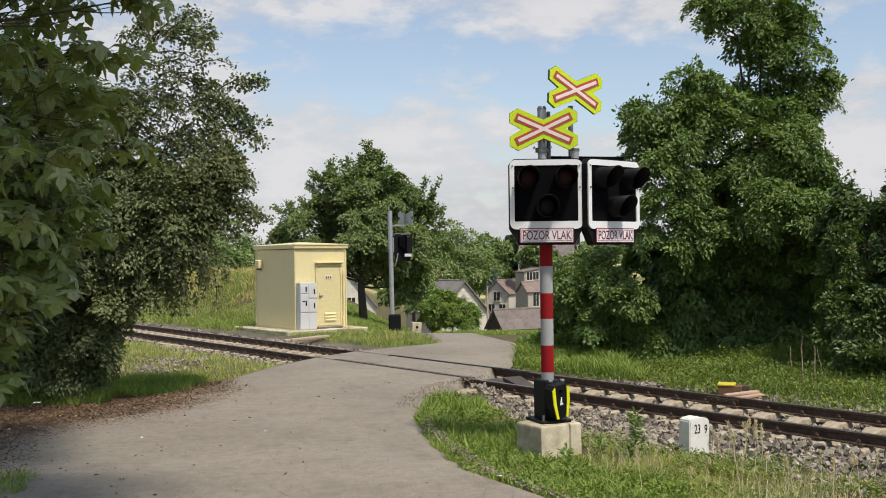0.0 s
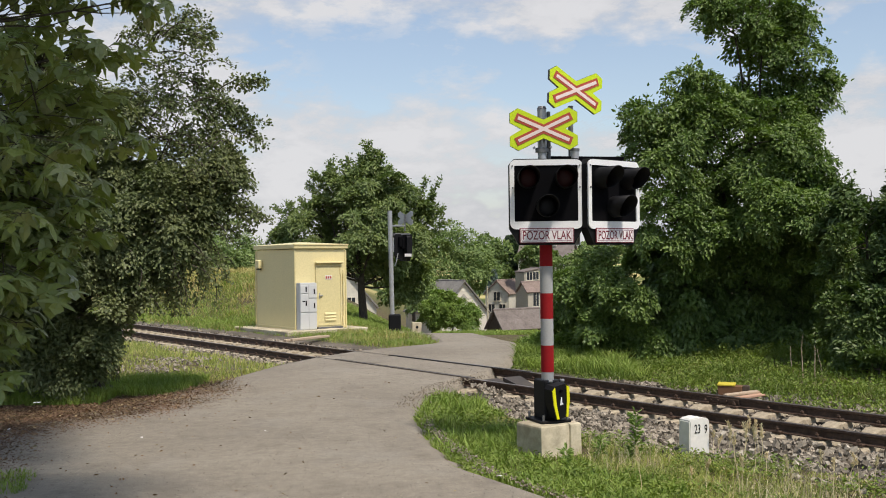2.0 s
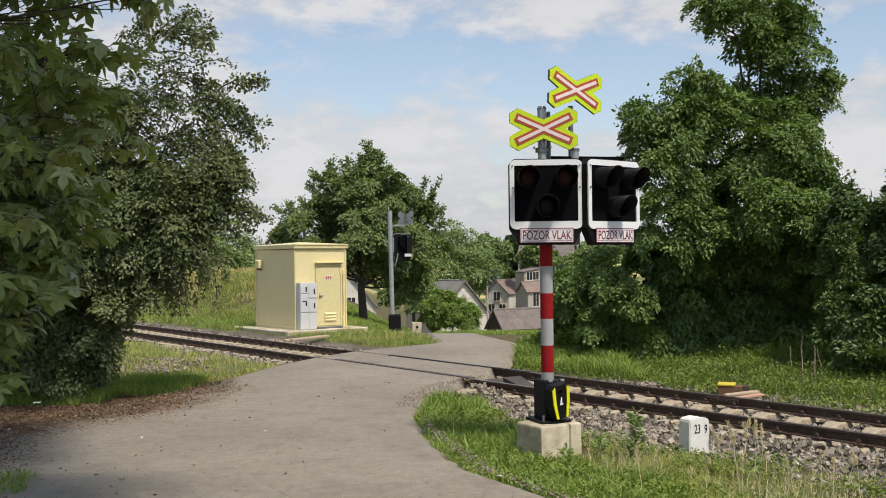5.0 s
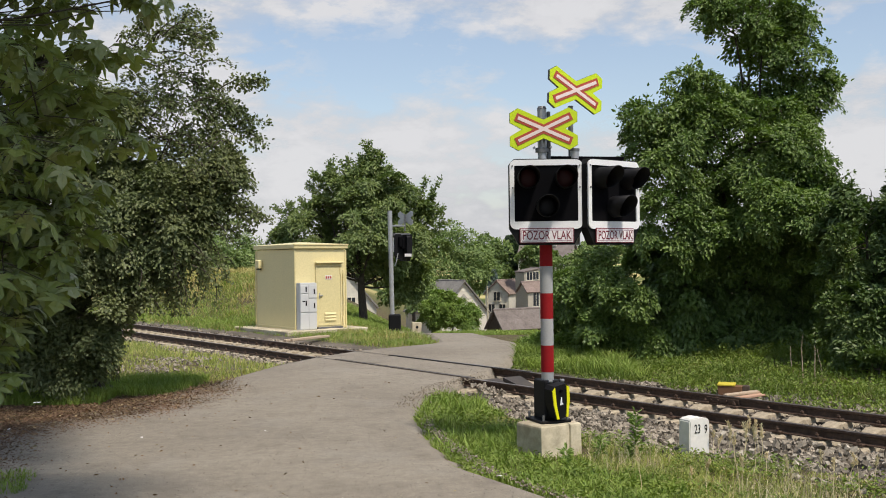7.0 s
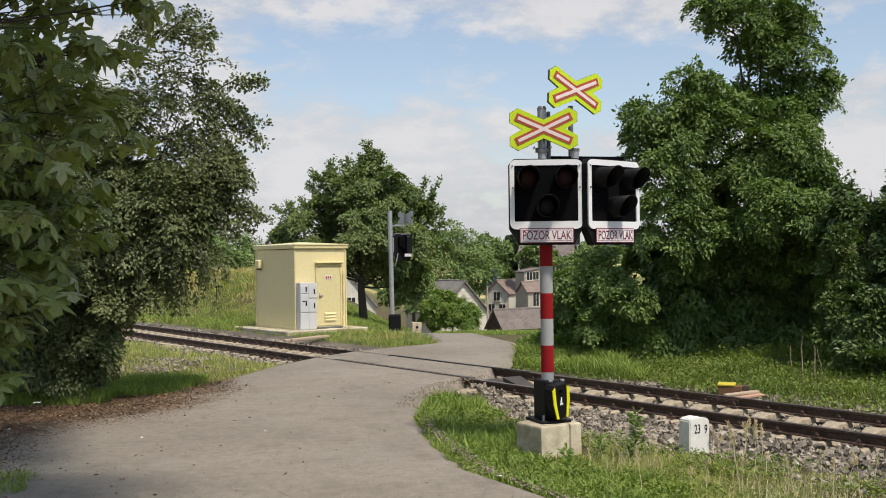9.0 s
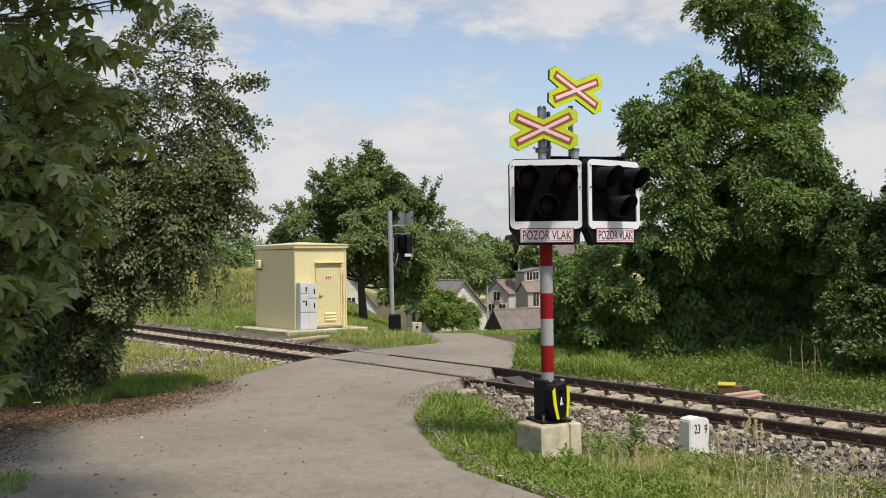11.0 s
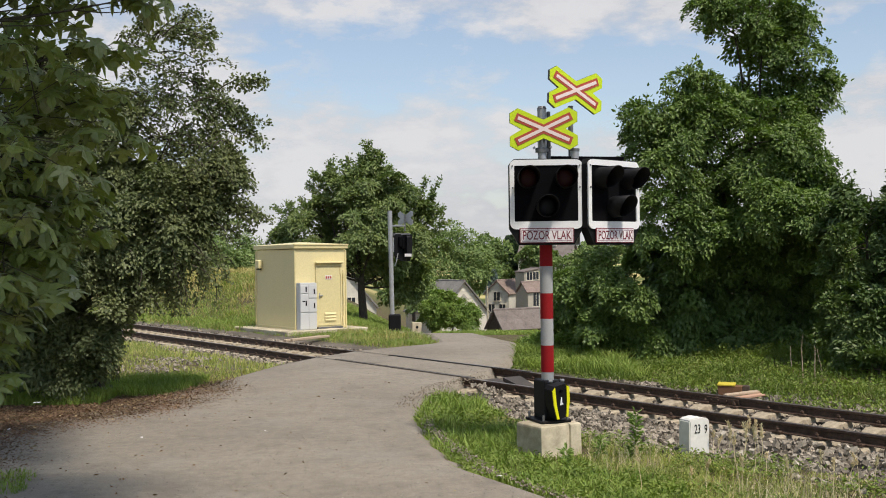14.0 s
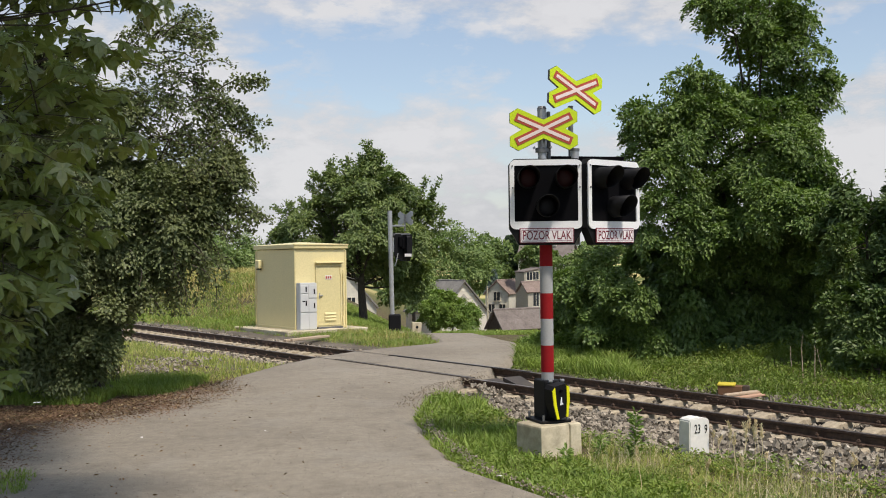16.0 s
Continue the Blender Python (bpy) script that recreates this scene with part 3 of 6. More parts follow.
def crown(blobs, count, per, length, width, spread, droop=0.3, shape="plain", gap=-0.35, rough=0.28, freq=1.6, floor=None, size=0.42, fill=0.22, crowd=2.6):
    """A crown: domed pads of leaves that lie over one another like boughs, with dark hollows between, and a thin filling behind them."""
    c, way, rad = pads(blobs, size * 0.72, gap, freq, rough, crowd)
    n = int(count * per * (1 - fill))
    ci = rng.choice(len(c), n, p=rad ** 2 / (rad ** 2).sum())
    nrm = way * 0.75 + np.array([0, 0, 0.75]) + rng.normal(size=way.shape) * 0.18
    x, y, nrm = frames_of(nrm)
    a, q = rng.uniform(0, 2 * np.pi, n), rng.random(n) ** 0.55
    lobes = 1 + 0.28 * np.sin(a * 3 + ci * 1.7) + 0.16 * np.sin(a * 5 + ci * 2.9)
    out = x[ci] * np.cos(a)[:, None] + y[ci] * np.sin(a)[:, None]
    p = c[ci] + out * (q * rad[ci] * lobes)[:, None] + nrm[ci] * (rad[ci] * (0.42 - 0.62 * q * q))[:, None] + rng.normal(size=(n, 3)) * spread * 0.30
    d = out * (0.35 + q)[:, None] + way[ci] * 0.35 + rng.normal(size=(n, 3)) * 0.5 + np.array([0, 0, -droop])
    face = nrm[ci] + out * (q * 0.35)[:, None] + rng.normal(size=(n, 3)) * 0.42
    b = np.array(blobs, float)
    m = int(count * per * fill)
    k = rng.choice(len(b), m, p=b[:, 3] ** 2.4 / (b[:, 3] ** 2.4).sum())
    w = rng.normal(size=(m, 3))
    w /= np.linalg.norm(w, axis=1, keepdims=True)
    p2 = b[k, :3] + w * (b[k, 3] * 0.8 * rng.random(m) ** 0.45)[:, None]
    ok2 = lump(p2, 0.3, freq) > gap - 0.1
    p, d, face = np.vstack([p, p2[ok2]]), np.vstack([d, rng.normal(size=(ok2.sum(), 3))]), np.vstack([face, rng.normal(size=(ok2.sum(), 3)) + np.array([0, 0, 0.6])])
    if floor is not None:
        ok = p[:, 2] > floor
        p, d, face = p[ok], d[ok], face[ok]
    return leaves(p, d, length, width, shape, 1.0, face)


def tube(path, r0, r1, sides=7):
    """A tapered limb along a path."""
    path = np.array(path, float)
    n = len(path)
    t = np.gradient(path, axis=0)
    x, y, _ = frames_of(t)
    a = np.linspace(0, 2 * np.pi, sides, endpoint=False)
    r = np.linspace(r0, r1, n)[:, None, None]
    v = path[:, None] + r * (x[:, None] * np.cos(a)[None, :, None] + y[:, None] * np.sin(a)[None, :, None])
    i = (np.arange(n - 1) * sides)[:, None]
    j = np.arange(sides)[None]
    q = np.stack([i + j, i + (j + 1) % sides, i + sides + (j + 1) % sides, i + sides + j], -1).reshape(-1, 4)
    f = np.vstack([q[:, [0, 1, 2]], q[:, [0, 2, 3]]])
    return v.reshape(-1, 3), f


def bent(a, b, sag=0.1, steps=6):
    """A path from a to b with an uneven bend."""
    a, b = np.array(a, float), np.array(b, float)
    t = np.linspace(0, 1, steps)[:, None]
    l = np.linalg.norm(b - a)
    k = rng.normal(size=3) * l * sag
    return a + (b - a) * t + np.sin(t * np.pi) * k + np.sin(t * 2 * np.pi) * rng.normal(size=3) * l * sag * 0.4


def wood(foot, fork, blobs, r, limbs=10, twigs=4, sides=8):
    """Trunk to the fork, limbs into the masses of the crown, twigs to their rims."""
    sets = [tube(bent(foot, fork, 0.04, 8), r, r * 0.72, sides)]
    fork = np.array(fork, float)
    b = np.array(blobs, float)
    order = np.argsort(-b[:, 3])[:limbs]
    for k in order:
        c = b[k, :3]
        start = fork + (np.array(foot, float) - fork) * rng.uniform(0, 0.25)
        sets.append(tube(bent(start, c, 0.06, 9), r * 0.30, r * 0.08, 6))
        for _ in range(twigs):
            w = rng.normal(size=3)
            w /= np.linalg.norm(w)
            sets.append(tube(bent(c, c + w * b[k, 3] * 0.95, 0.12, 5), r * 0.12, r * 0.025, 4))
    return joined(*sets)


def tree(name, foot, fork, blobs, r, leaf, label, category, count, per, length, width, spread, group="", extra=None, **more):
    """A tree or bush: trunk with limbs, and a crown of many leaves."""
    global rng
    rng = np.random.default_rng(int(abs(foot[0]) * 100 + foot[1] * 7))
    foot = np.array(foot, float)
    foot[2] = h(foot[0], foot[1]) - 0.05
    base = thing(name, Matrix.Translation(foot), label, category, group)
    b = [(p[0] - foot[0], p[1] - foot[1], p[2] - foot[2], p[3]) for p in blobs]
    limbs, twigs = more.pop("limbs", 10), more.pop("twigs", 4)
    own, shoots_wood = extra(foot) if extra else ([], [])
    v, f = joined(wood((0, 0, 0), np.array(fork) - foot, b, r, limbs, twigs), *shoots_wood)
    part("trunk", mesh_of("trunk", v, f, True), BARK, base, "dark brown bark")
    v, f = joined(crown(b, count, per, length, width, spread, **more), *own)
    part("crown", mesh_of("crown", v, f), leaf, base)
    return base


def sprays(tips, foot, length, width, step=0.045, shape="plain", spread=0.05):
    """Leafy shoots: each a path, with leaves all along it."""
    out, twigs = [], []
    for path in tips:
        path = np.array(path, float) - foot
        seg = np.linalg.norm(np.diff(path, axis=0), axis=1)
        n = max(int(seg.sum() / step), 4)
        at = np.linspace(0.05, 1, n) * seg.sum()
        cum = np.concatenate([[0], np.cumsum(seg)])
        p = np.stack([np.interp(at, cum, path[:, i]) for i in range(3)], -1)
        p = np.repeat(p, 3, 0) + rng.normal(size=(n * 3, 3)) * spread
        d = rng.normal(size=p.shape) + (path[-1] - path[0]) / max(seg.sum(), 0.01) * 0.6
        out.append(leaves(p, d, length, width, shape))
        twigs.append(tube(path, 0.013, 0.004, 4))
    return out, twigs


def shoots(blobs, n, lo, hi, up=0.5):
    """Paths of young shoots that stand out from the masses of a crown."""
    b = np.array(blobs, float)
    out = []
    for k in rng.choice(len(b), n):
        w = rng.normal(size=3)
        w[2] = abs(w[2])
        w /= np.linalg.norm(w)
        a = b[k, :3] + w * b[k, 3] * 0.75
        e = a + (w + np.array([0, 0, up])) * rng.uniform(lo, hi)
        t = np.linspace(0, 1, 5)[:, None]
        out.append(a + (e - a) * t + np.sin(t * np.pi) * rng.normal(size=3) * 0.06)
    return out


def plant_right_tree():
    masses = [(7.98, 22.60, 7.58, 0.58), (7.33, 22.60, 7.78, 0.75), (8.16, 22.60, 6.67, 0.63), (8.46, 22.40, 5.98, 0.46), (6.74, 22.60, 7.34, 0.65), (5.03, 22.00, 5.58, 0.58), (5.60, 22.00, 5.89, 0.45), (4.51, 22.00, 5.02, 0.48), (7.95, 21.80, 4.14, 0.62), (8.25, 21.80, 3.57, 0.45), (6.52, 21.60, 4.38, 0.99), (7.79, 22.00, 4.98, 0.54)]
    tree("tree", (7.20, 23.00, -0.34), (7.24, 23.00, 2.55), [
        (6.74, 22.60, 7.34, 0.70), (6.30, 22.60, 7.80, 0.44), (7.33, 22.60, 7.78, 0.75), (7.98, 22.60, 7.58, 0.58), (7.38, 22.60, 6.94, 0.72), (8.16, 22.60, 6.67, 0.63), (8.46, 22.40, 5.98, 0.46), (8.85, 22.40, 6.17, 0.26), (7.30, 22.80, 6.00, 0.61), (7.95, 22.60, 5.70, 0.58), (8.38, 22.40, 5.41, 0.26),
        (5.47, 22.00, 5.92, 0.45), (5.97, 22.00, 5.82, 0.45), (6.47, 22.20, 5.53, 0.58), (4.84, 22.00, 5.52, 0.43), (4.39, 22.00, 5.18, 0.40), (5.59, 22.00, 5.63, 0.50), (5.02, 22.00, 5.26, 0.68), (5.72, 21.80, 4.91, 0.83), (4.51, 22.00, 4.89, 0.48), (4.23, 22.00, 4.33, 0.31), (4.60, 22.00, 3.50, 0.62), (4.71, 21.80, 4.30, 0.72), (6.21, 22.00, 4.93, 0.63),
        (6.58, 21.80, 4.40, 1.05), (7.34, 21.80, 4.58, 0.91), (7.79, 22.00, 4.98, 0.54), (7.95, 21.80, 4.14, 0.62), (8.25, 21.80, 3.57, 0.45), (5.12, 21.80, 3.79, 0.70), (6.02, 22.60, 3.40, 0.80), (7.00, 21.60, 3.51, 0.96), (7.86, 21.60, 3.13, 0.64), (5.04, 21.70, 2.92, 0.81), (5.85, 21.50, 2.66, 0.69), (6.80, 21.40, 2.64, 0.68), (8.06, 21.50, 2.63, 0.47), (7.47, 21.40, 2.51, 0.55), (8.30, 21.40, 3.05, 0.44), (8.51, 21.40, 2.56, 0.46), (5.60, 22.00, 2.23, 0.73), (6.61, 22.00, 2.16, 0.73), (7.61, 22.00, 2.08, 0.70), (8.43, 22.00, 2.20, 0.58),
        (6.75, 20.80, 3.15, 0.60), (7.40, 20.60, 3.00, 0.66), (8.05, 20.60, 2.85, 0.55)],
        0.22, LEAF_RIGHT, "tall broad green tree overgrown with climbers", "tree", 4600, 32, 0.092, 0.056, 0.12, gap=-0.30, freq=2.4, limbs=24, twigs=3, droop=0.45, size=0.38, shape="oval", fill=0.14, rough=0.36, crowd=2.3,
        extra=lambda foot: sprays(shoots(masses, 90, 0.2, 0.45), foot, 0.10, 0.062, 0.05, spread=0.055))
    tree("bush", (4.45, 23.40, 0.13), (4.46, 23.40, 0.81), [
        (3.21, 22.91, 1.28, 0.52), (3.81, 22.62, 1.80, 0.64), (2.92, 23.89, 0.84, 0.41), (4.21, 22.04, 1.30, 0.63), (3.51, 22.43, 0.73, 0.46), (4.76, 23.40, 2.32, 0.60), (3.26, 25.35, 1.56, 0.38), (4.03, 22.43, 0.78, 0.58), (3.86, 22.23, 0.35, 0.38), (4.58, 22.04, 0.43, 0.43), (3.31, 22.81, 0.38, 0.34)],
        0.08, LEAF_RIGHT, "sprawling bright green thicket under the trees", "bush", 1700, 34, 0.09, 0.06, 0.12, gap=-0.45, droop=0.5, size=0.42)
    tree("bush", (2.31, 24.00, 0.02), (2.31, 24.00, 0.23), [(2.35, 24.00, 0.16, 0.18), (2.75, 23.20, 0.16, 0.22), (2.10, 24.80, 0.10, 0.12), (3.10, 23.60, 0.22, 0.26)],
        0.03, LEAF_BUSH, "low bright green weeds and brambles by the lane", "bush", 800, 30, 0.075, 0.045, 0.12, gap=-0.6, droop=0.2, size=0.22, floor=0.0)
    tree("bush", (6.69, 23.30, -0.37), (6.70, 23.30, 0.30), [
        (5.35, 22.60, 1.27, 0.97), (6.69, 23.20, 1.10, 1.26), (8.08, 23.40, 0.94, 1.23), (8.49, 22.40, 0.47, 0.67), (8.68, 23.20, 1.60, 0.87), (5.42, 22.40, 0.38, 0.54), (6.95, 22.40, 0.24, 0.69), (6.06, 22.40, 0.37, 0.69), (7.53, 21.50, 0.18, 0.49), (9.23, 22.60, 1.35, 0.80), (9.30, 21.60, 0.40, 0.77), (8.71, 22.00, 0.37, 0.65), (10.08, 22.60, 2.24, 0.80), (8.67, 21.00, -0.03, 0.41), (4.91, 22.40, 0.20, 0.44)],
        0.08, LEAF_IVY, "dense dark green ivy-covered thicket", "bush", 2700, 34, 0.115, 0.092, 0.12, gap=-0.6, droop=0.9, floor=0.1, size=0.34, shape="oval", rough=0.2, crowd=3.2)
    tree("oak_tree", (8.65, 20.00, -0.50), (8.68, 20.00, 1.44), [
        (8.49, 19.50, 3.16, 0.45), (8.17, 19.50, 3.72, 0.31), (8.00, 19.50, 3.47, 0.18), (8.40, 19.40, 3.52, 0.35), (7.93, 19.60, 3.91, 0.16), (8.67, 19.50, 3.91, 0.38), (7.98, 19.50, 2.58, 0.33), (7.83, 17.80, 0.15, 0.39), (7.70, 18.40, 0.30, 0.38), (8.16, 19.00, 2.46, 0.52), (7.90, 19.20, 2.03, 0.42), (8.42, 19.00, 1.91, 0.63), (7.94, 18.80, 1.06, 0.69), (8.27, 18.60, 0.75, 0.68),
        (7.91, 19.30, 2.96, 0.29), (8.86, 19.00, 2.56, 0.71), (8.84, 19.00, 1.26, 0.81), (9.24, 19.30, 3.56, 0.61)],
        0.13, LEAF_OAK, "young oak with dark lobed leaves", "tree", 1700, 30, 0.115, 0.064, 0.12, gap=-0.10, freq=2.6, droop=0.3, floor=0.05, size=0.40)


def plant_left_trees():
    y0 = 17.5
    tips = []
    ends = [(-3.02, 17.00, 5.28), (-3.18, 17.00, 4.19), (-3.24, 17.20, 4.43), (-3.91, 17.00, 5.86), (-3.98, 17.40, 6.32), (-3.14, 16.80, 2.89), (-3.28, 17.00, 2.76), (-3.41, 17.00, 3.90), (-3.55, 17.40, 4.86), (-3.37, 17.20, 3.45),
            (-3.66, 17.00, 4.27), (-3.73, 17.00, 2.66), (-4.31, 16.60, 1.71), (-4.54, 16.40, 1.49), (-4.84, 16.20, 1.47), (-4.07, 16.80, 2.18), (-4.38, 17.60, 6.67), (-4.90, 17.50, 6.75), (-3.80, 17.20, 5.13), (-3.49, 16.80, 3.12)]
    starts = [(-3.92, 17.30, 5.25), (-3.75, 17.20, 4.98), (-3.77, 17.30, 5.05), (-4.72, 17.20, 6.33), (-4.91, 17.50, 6.20), (-3.91, 17.00, 3.54), (-4.01, 17.00, 3.40), (-4.25, 17.20, 4.35), (-4.52, 17.50, 4.99), (-4.15, 17.20, 3.85),
              (-4.44, 17.20, 5.14), (-4.30, 17.00, 3.45), (-4.55, 16.80, 2.57), (-4.88, 16.60, 2.48), (-5.10, 16.40, 2.38), (-4.48, 16.90, 2.96), (-5.24, 17.60, 6.13), (-5.61, 17.50, 6.11), (-4.66, 17.30, 5.56), (-4.21, 17.00, 3.64)]
    for a, b in zip(starts, ends):
        t = np.linspace(0, 1, 7)[:, None]
        a, b = np.array(a), np.array(b)
        rise = np.array([0, 0, 0.16 * np.linalg.norm(b - a)])
        tips.append(a + (b - a) * t + np.sin(t * np.pi) * rise)
        for k in range(3):
            m = a + (b - a) * rng.uniform(0.1, 0.75)
            e = m + (b - a) * rng.uniform(0.2, 0.45) + rng.normal(size=3) * np.array([0.15, 0.15, 0.12])
            tips.append(m + (e - m) * t + np.sin(t * np.pi) * rise * 0.3)
    main = len(tips)
    for k in range(85):
        px, pz = rng.uniform(-6.0, -3.75), rng.uniform(4.0, 6.2)
        if px > -4.4 and pz > 5.5 or px > -4.0 and pz > 5.0:
            continue
        a = np.array([px, y0 + rng.uniform(-0.8, 0.8), pz])
        e = a + np.array([rng.uniform(0.2, 0.75), rng.uniform(-0.3, 0.3), rng.uniform(-0.45, 0.25)])
        t = np.linspace(0, 1, 5)[:, None]
        tips.append(a + (e - a) * t + np.sin(t * np.pi) * np.array([0, 0, 0.12]))
    for k in range(70):
        a = np.array([rng.uniform(-4.6, -3.7), y0 + rng.uniform(-1.2, 0.4), rng.uniform(2.2, 4.4)])
        e = a + np.array([rng.uniform(0.1, 0.40), rng.uniform(-0.3, 0.3), rng.uniform(-0.45, 0.15)])
        t = np.linspace(0, 1, 5)[:, None]
        tips.append(a + (e - a) * t + np.sin(t * np.pi) * np.array([0, 0, 0.08]))
    # drooping twigs under the crown's rim
    for k in range(60):
        a = np.array([rng.uniform(-5.6, -4.0), 16.6 + rng.uniform(-0.5, 0.5), rng.uniform(1.9, 2.6)])
        e = a + np.array([rng.uniform(-0.05, 0.35), rng.uniform(-0.2, 0.2), rng.uniform(-0.75, -0.3)])
        t = np.linspace(0, 1, 5)[:, None]
        tips.append(a + (e - a) * t + np.sin(t * np.pi) * np.array([0.08, 0, 0.05]))
    open_crown = [(-4.75, 17.2, 4.40, 0.70), (-5.45, 17.3, 4.70, 0.70), (-4.10, 17.1, 3.95, 0.50), (-6.40, 17.5, 5.00, 0.70), (-7.20, 17.7, 5.80, 0.80), (-7.60, 17.6, 5.00, 0.90)]

    def upper(foot):
        own, twigs = sprays(tips[:main], foot, 0.074, 0.052, 0.019, spread=0.06)
        more, stems = sprays(tips[main:], foot, 0.072, 0.050, 0.036)
        own, twigs = own + more, twigs + stems
        b = [(x - foot[0], y - foot[1], z - foot[2], r) for x, y, z, r in open_crown]
        return own + [crown(b, 480, 34, 0.075, 0.050, 0.16, 0.3, gap=0.14, freq=3.6, size=0.26, fill=0.35, rough=0.5)], twigs + [wood((0, 0, 2.4), (0.3, 0, 2.8), b, 0.13, 8, 7)]

    tree("plum_tree", (-6.16, 17.50, 0.01), (-5.94, 17.50, 2.60), [
        (-5.37, 17.30, 3.48, 0.71), (-4.35, 17.00, 3.40, 0.51), (-4.64, 16.80, 2.86, 0.82), (-4.02, 17.00, 3.15, 0.44), (-5.41, 16.80, 2.58, 0.91), (-6.49, 17.40, 3.60, 1.09), (-6.38, 16.80, 2.21, 1.06), (-6.79, 16.40, 1.75, 0.70), (-6.30, 15.90, 2.15, 0.50), (-7.10, 15.80, 2.20, 0.60),
        (-5.57, 16.40, 1.55, 0.58), (-7.03, 17.00, 2.70, 1.07), (-6.30, 16.80, 1.01, 0.65), (-6.92, 16.80, 0.85, 0.70), (-6.00, 16.80, 1.00, 0.45), (-6.82, 18.00, 4.37, 0.62), (-7.54, 18.00, 4.38, 0.93), (-7.42, 18.00, 5.93, 0.41), (-5.98, 18.00, 5.29, 0.14), (-4.85, 17.60, 5.01, 0.12), (-3.77, 17.00, 3.83, 0.31), (-3.72, 17.00, 3.34, 0.33), (-3.63, 17.00, 2.93, 0.23), (-7.30, 16.80, 1.50, 0.82), (-7.20, 16.80, 0.50, 0.50), (-6.50, 16.70, 0.42, 0.42), (-6.20, 16.80, 0.40, 0.32)],
        0.14, LEAF_THORN, "dense shrubby wild plum tree with arching shoots", "tree", 4300, 34, 0.080, 0.050, 0.14, gap=-0.55, droop=0.35, limbs=17, size=0.36,
        extra=upper, floor=0.05)


MAPLE = (-3.58, 5.20, 1.96)
BOUGHS = []


def plant_maple():
    """A maple beside the camera: its boughs hang into view, and sway."""
    global rng
    rng = np.random.default_rng(12)
    foot = np.array([MAPLE[0], MAPLE[1], 0.0])
    foot[2] = h(foot[0], foot[1]) - 0.05
    base = thing("maple_tree", Matrix.Translation(foot), "maple with large drooping lobed leaves beside the road", "tree")
    v, f = joined(tube(bent((0, 0, 0), (0.1, 0.2, 5.0), 0.03, 9), 0.16, 0.09, 10), *[tube(bent((0.1, 0.2, 4.9), e, 0.06, 9), 0.07, 0.02, 7) for e in ((-1.8, 8.6, 8.2), (-3.6, 6.6, 7.5), (1.6, -1.6, 7.6), (2.2, 0.6, 7.6), (0.4, 3.6, 7.8))])
    part("trunk", mesh_of("trunk", v, f, True), BARK, base, "smooth dark trunk")
    # the high crown overhead: unseen, placed to shade the left roadside and trees
    b = [(2.0, 0.2, 7.4, 1.2), (0.7, 1.0, 7.3, 1.2), (0.4, 2.8, 7.6, 1.3), (-0.2, 4.4, 8.0, 1.3), (-0.8, 1.0, 6.8, 1.4), (2.4, -1.4, 7.8, 1.2), (0.6, -0.9, 7.2, 1.3), (-1.2, 3.2, 7.4, 1.3), (1.0, -0.2, 7.2, 1.2), (3.3, -2.5, 7.5, 1.5), (2.2, -2.6, 7.2, 1.4), (3.2, -1.2, 8.2, 1.2), (1.2, -2.2, 7.4, 1.4),
         (-2.6, 5.6, 7.2, 1.3), (-3.4, 7.6, 7.8, 1.4), (-3.8, 5.6, 7.0, 1.3), (-4.4, 8.4, 8.0, 1.3),
         (-1.4, 7.9, 7.9, 1.2), (-2.2, 8.6, 8.1, 1.2), (-3.1, 9.4, 8.2, 1.3), (2.5, 1.0, 7.8, 0.9)]
    v, f = (crown(b, 1700, 24, 0.15, 0.13, 0.28, 0.5, "oval", gap=-0.55, size=0.75))
    part("crown", mesh_of("crown", v, f), LEAF_MAPLE, base, "unseen high crown, added to throw shade")
    ends = [((-1.72, 5.60, 3.72), 7, 0.05), ((-1.92, 5.50, 3.42), 16, 0.09), ((-2.22, 5.50, 3.60), 16, 0.16), ((-2.46, 5.40, 3.58), 40, 0.24), ((-2.06, 5.50, 3.10), 24, 0.12), ((-2.16, 5.30, 3.00), 48, 0.24), ((-2.40, 5.30, 3.12), 52, 0.28),
            ((-2.08, 5.40, 2.74), 22, 0.11), ((-2.18, 5.20, 2.66), 46, 0.22), ((-2.42, 5.20, 2.70), 44, 0.26), ((-2.10, 5.20, 2.40), 28, 0.12), ((-2.26, 5.10, 2.32), 38, 0.20), ((-2.28, 5.00, 1.98), 22, 0.13), ((-2.30, 5.00, 1.76), 12, 0.09), ((-2.46, 5.00, 2.15), 40, 0.24)]
    for e, count, spread in ends:
        e = np.array(e) - foot
        root = np.array([0.05, 0.1, min(max(e[2] - 0.3, 1.6), 4.8)])
        path = bent(root, e, 0.06, 8)
        sets = [tube(path, 0.016, 0.004, 5)]
        n = int(count * 0.30) + 2
        hub = e + np.clip(rng.normal(size=(n, 3)), -1.6, 1.6) * spread * np.array([1, 1.25, 0.95])
        for a in hub:
            sets.append(tube(bent(path[rng.integers(4, 8)], a, 0.08, 4), 0.004, 0.002, 4))
        # each twig ends in a whorl of leaves that hang from long stalks
        m = 6
        hi = np.repeat(np.arange(n), m)
        a = rng.uniform(0, 2 * np.pi, n)[hi] + np.tile(np.arange(m) * 2 * np.pi / m, n) + rng.normal(size=n * m) * 0.3
        out = np.stack([np.cos(a), np.sin(a), np.zeros(n * m)], -1)
        p = hub[hi] + out * rng.uniform(0.03, 0.11, n * m)[:, None] + np.array([0, 0, 1.0]) * rng.uniform(-0.05, 0.03, n * m)[:, None]
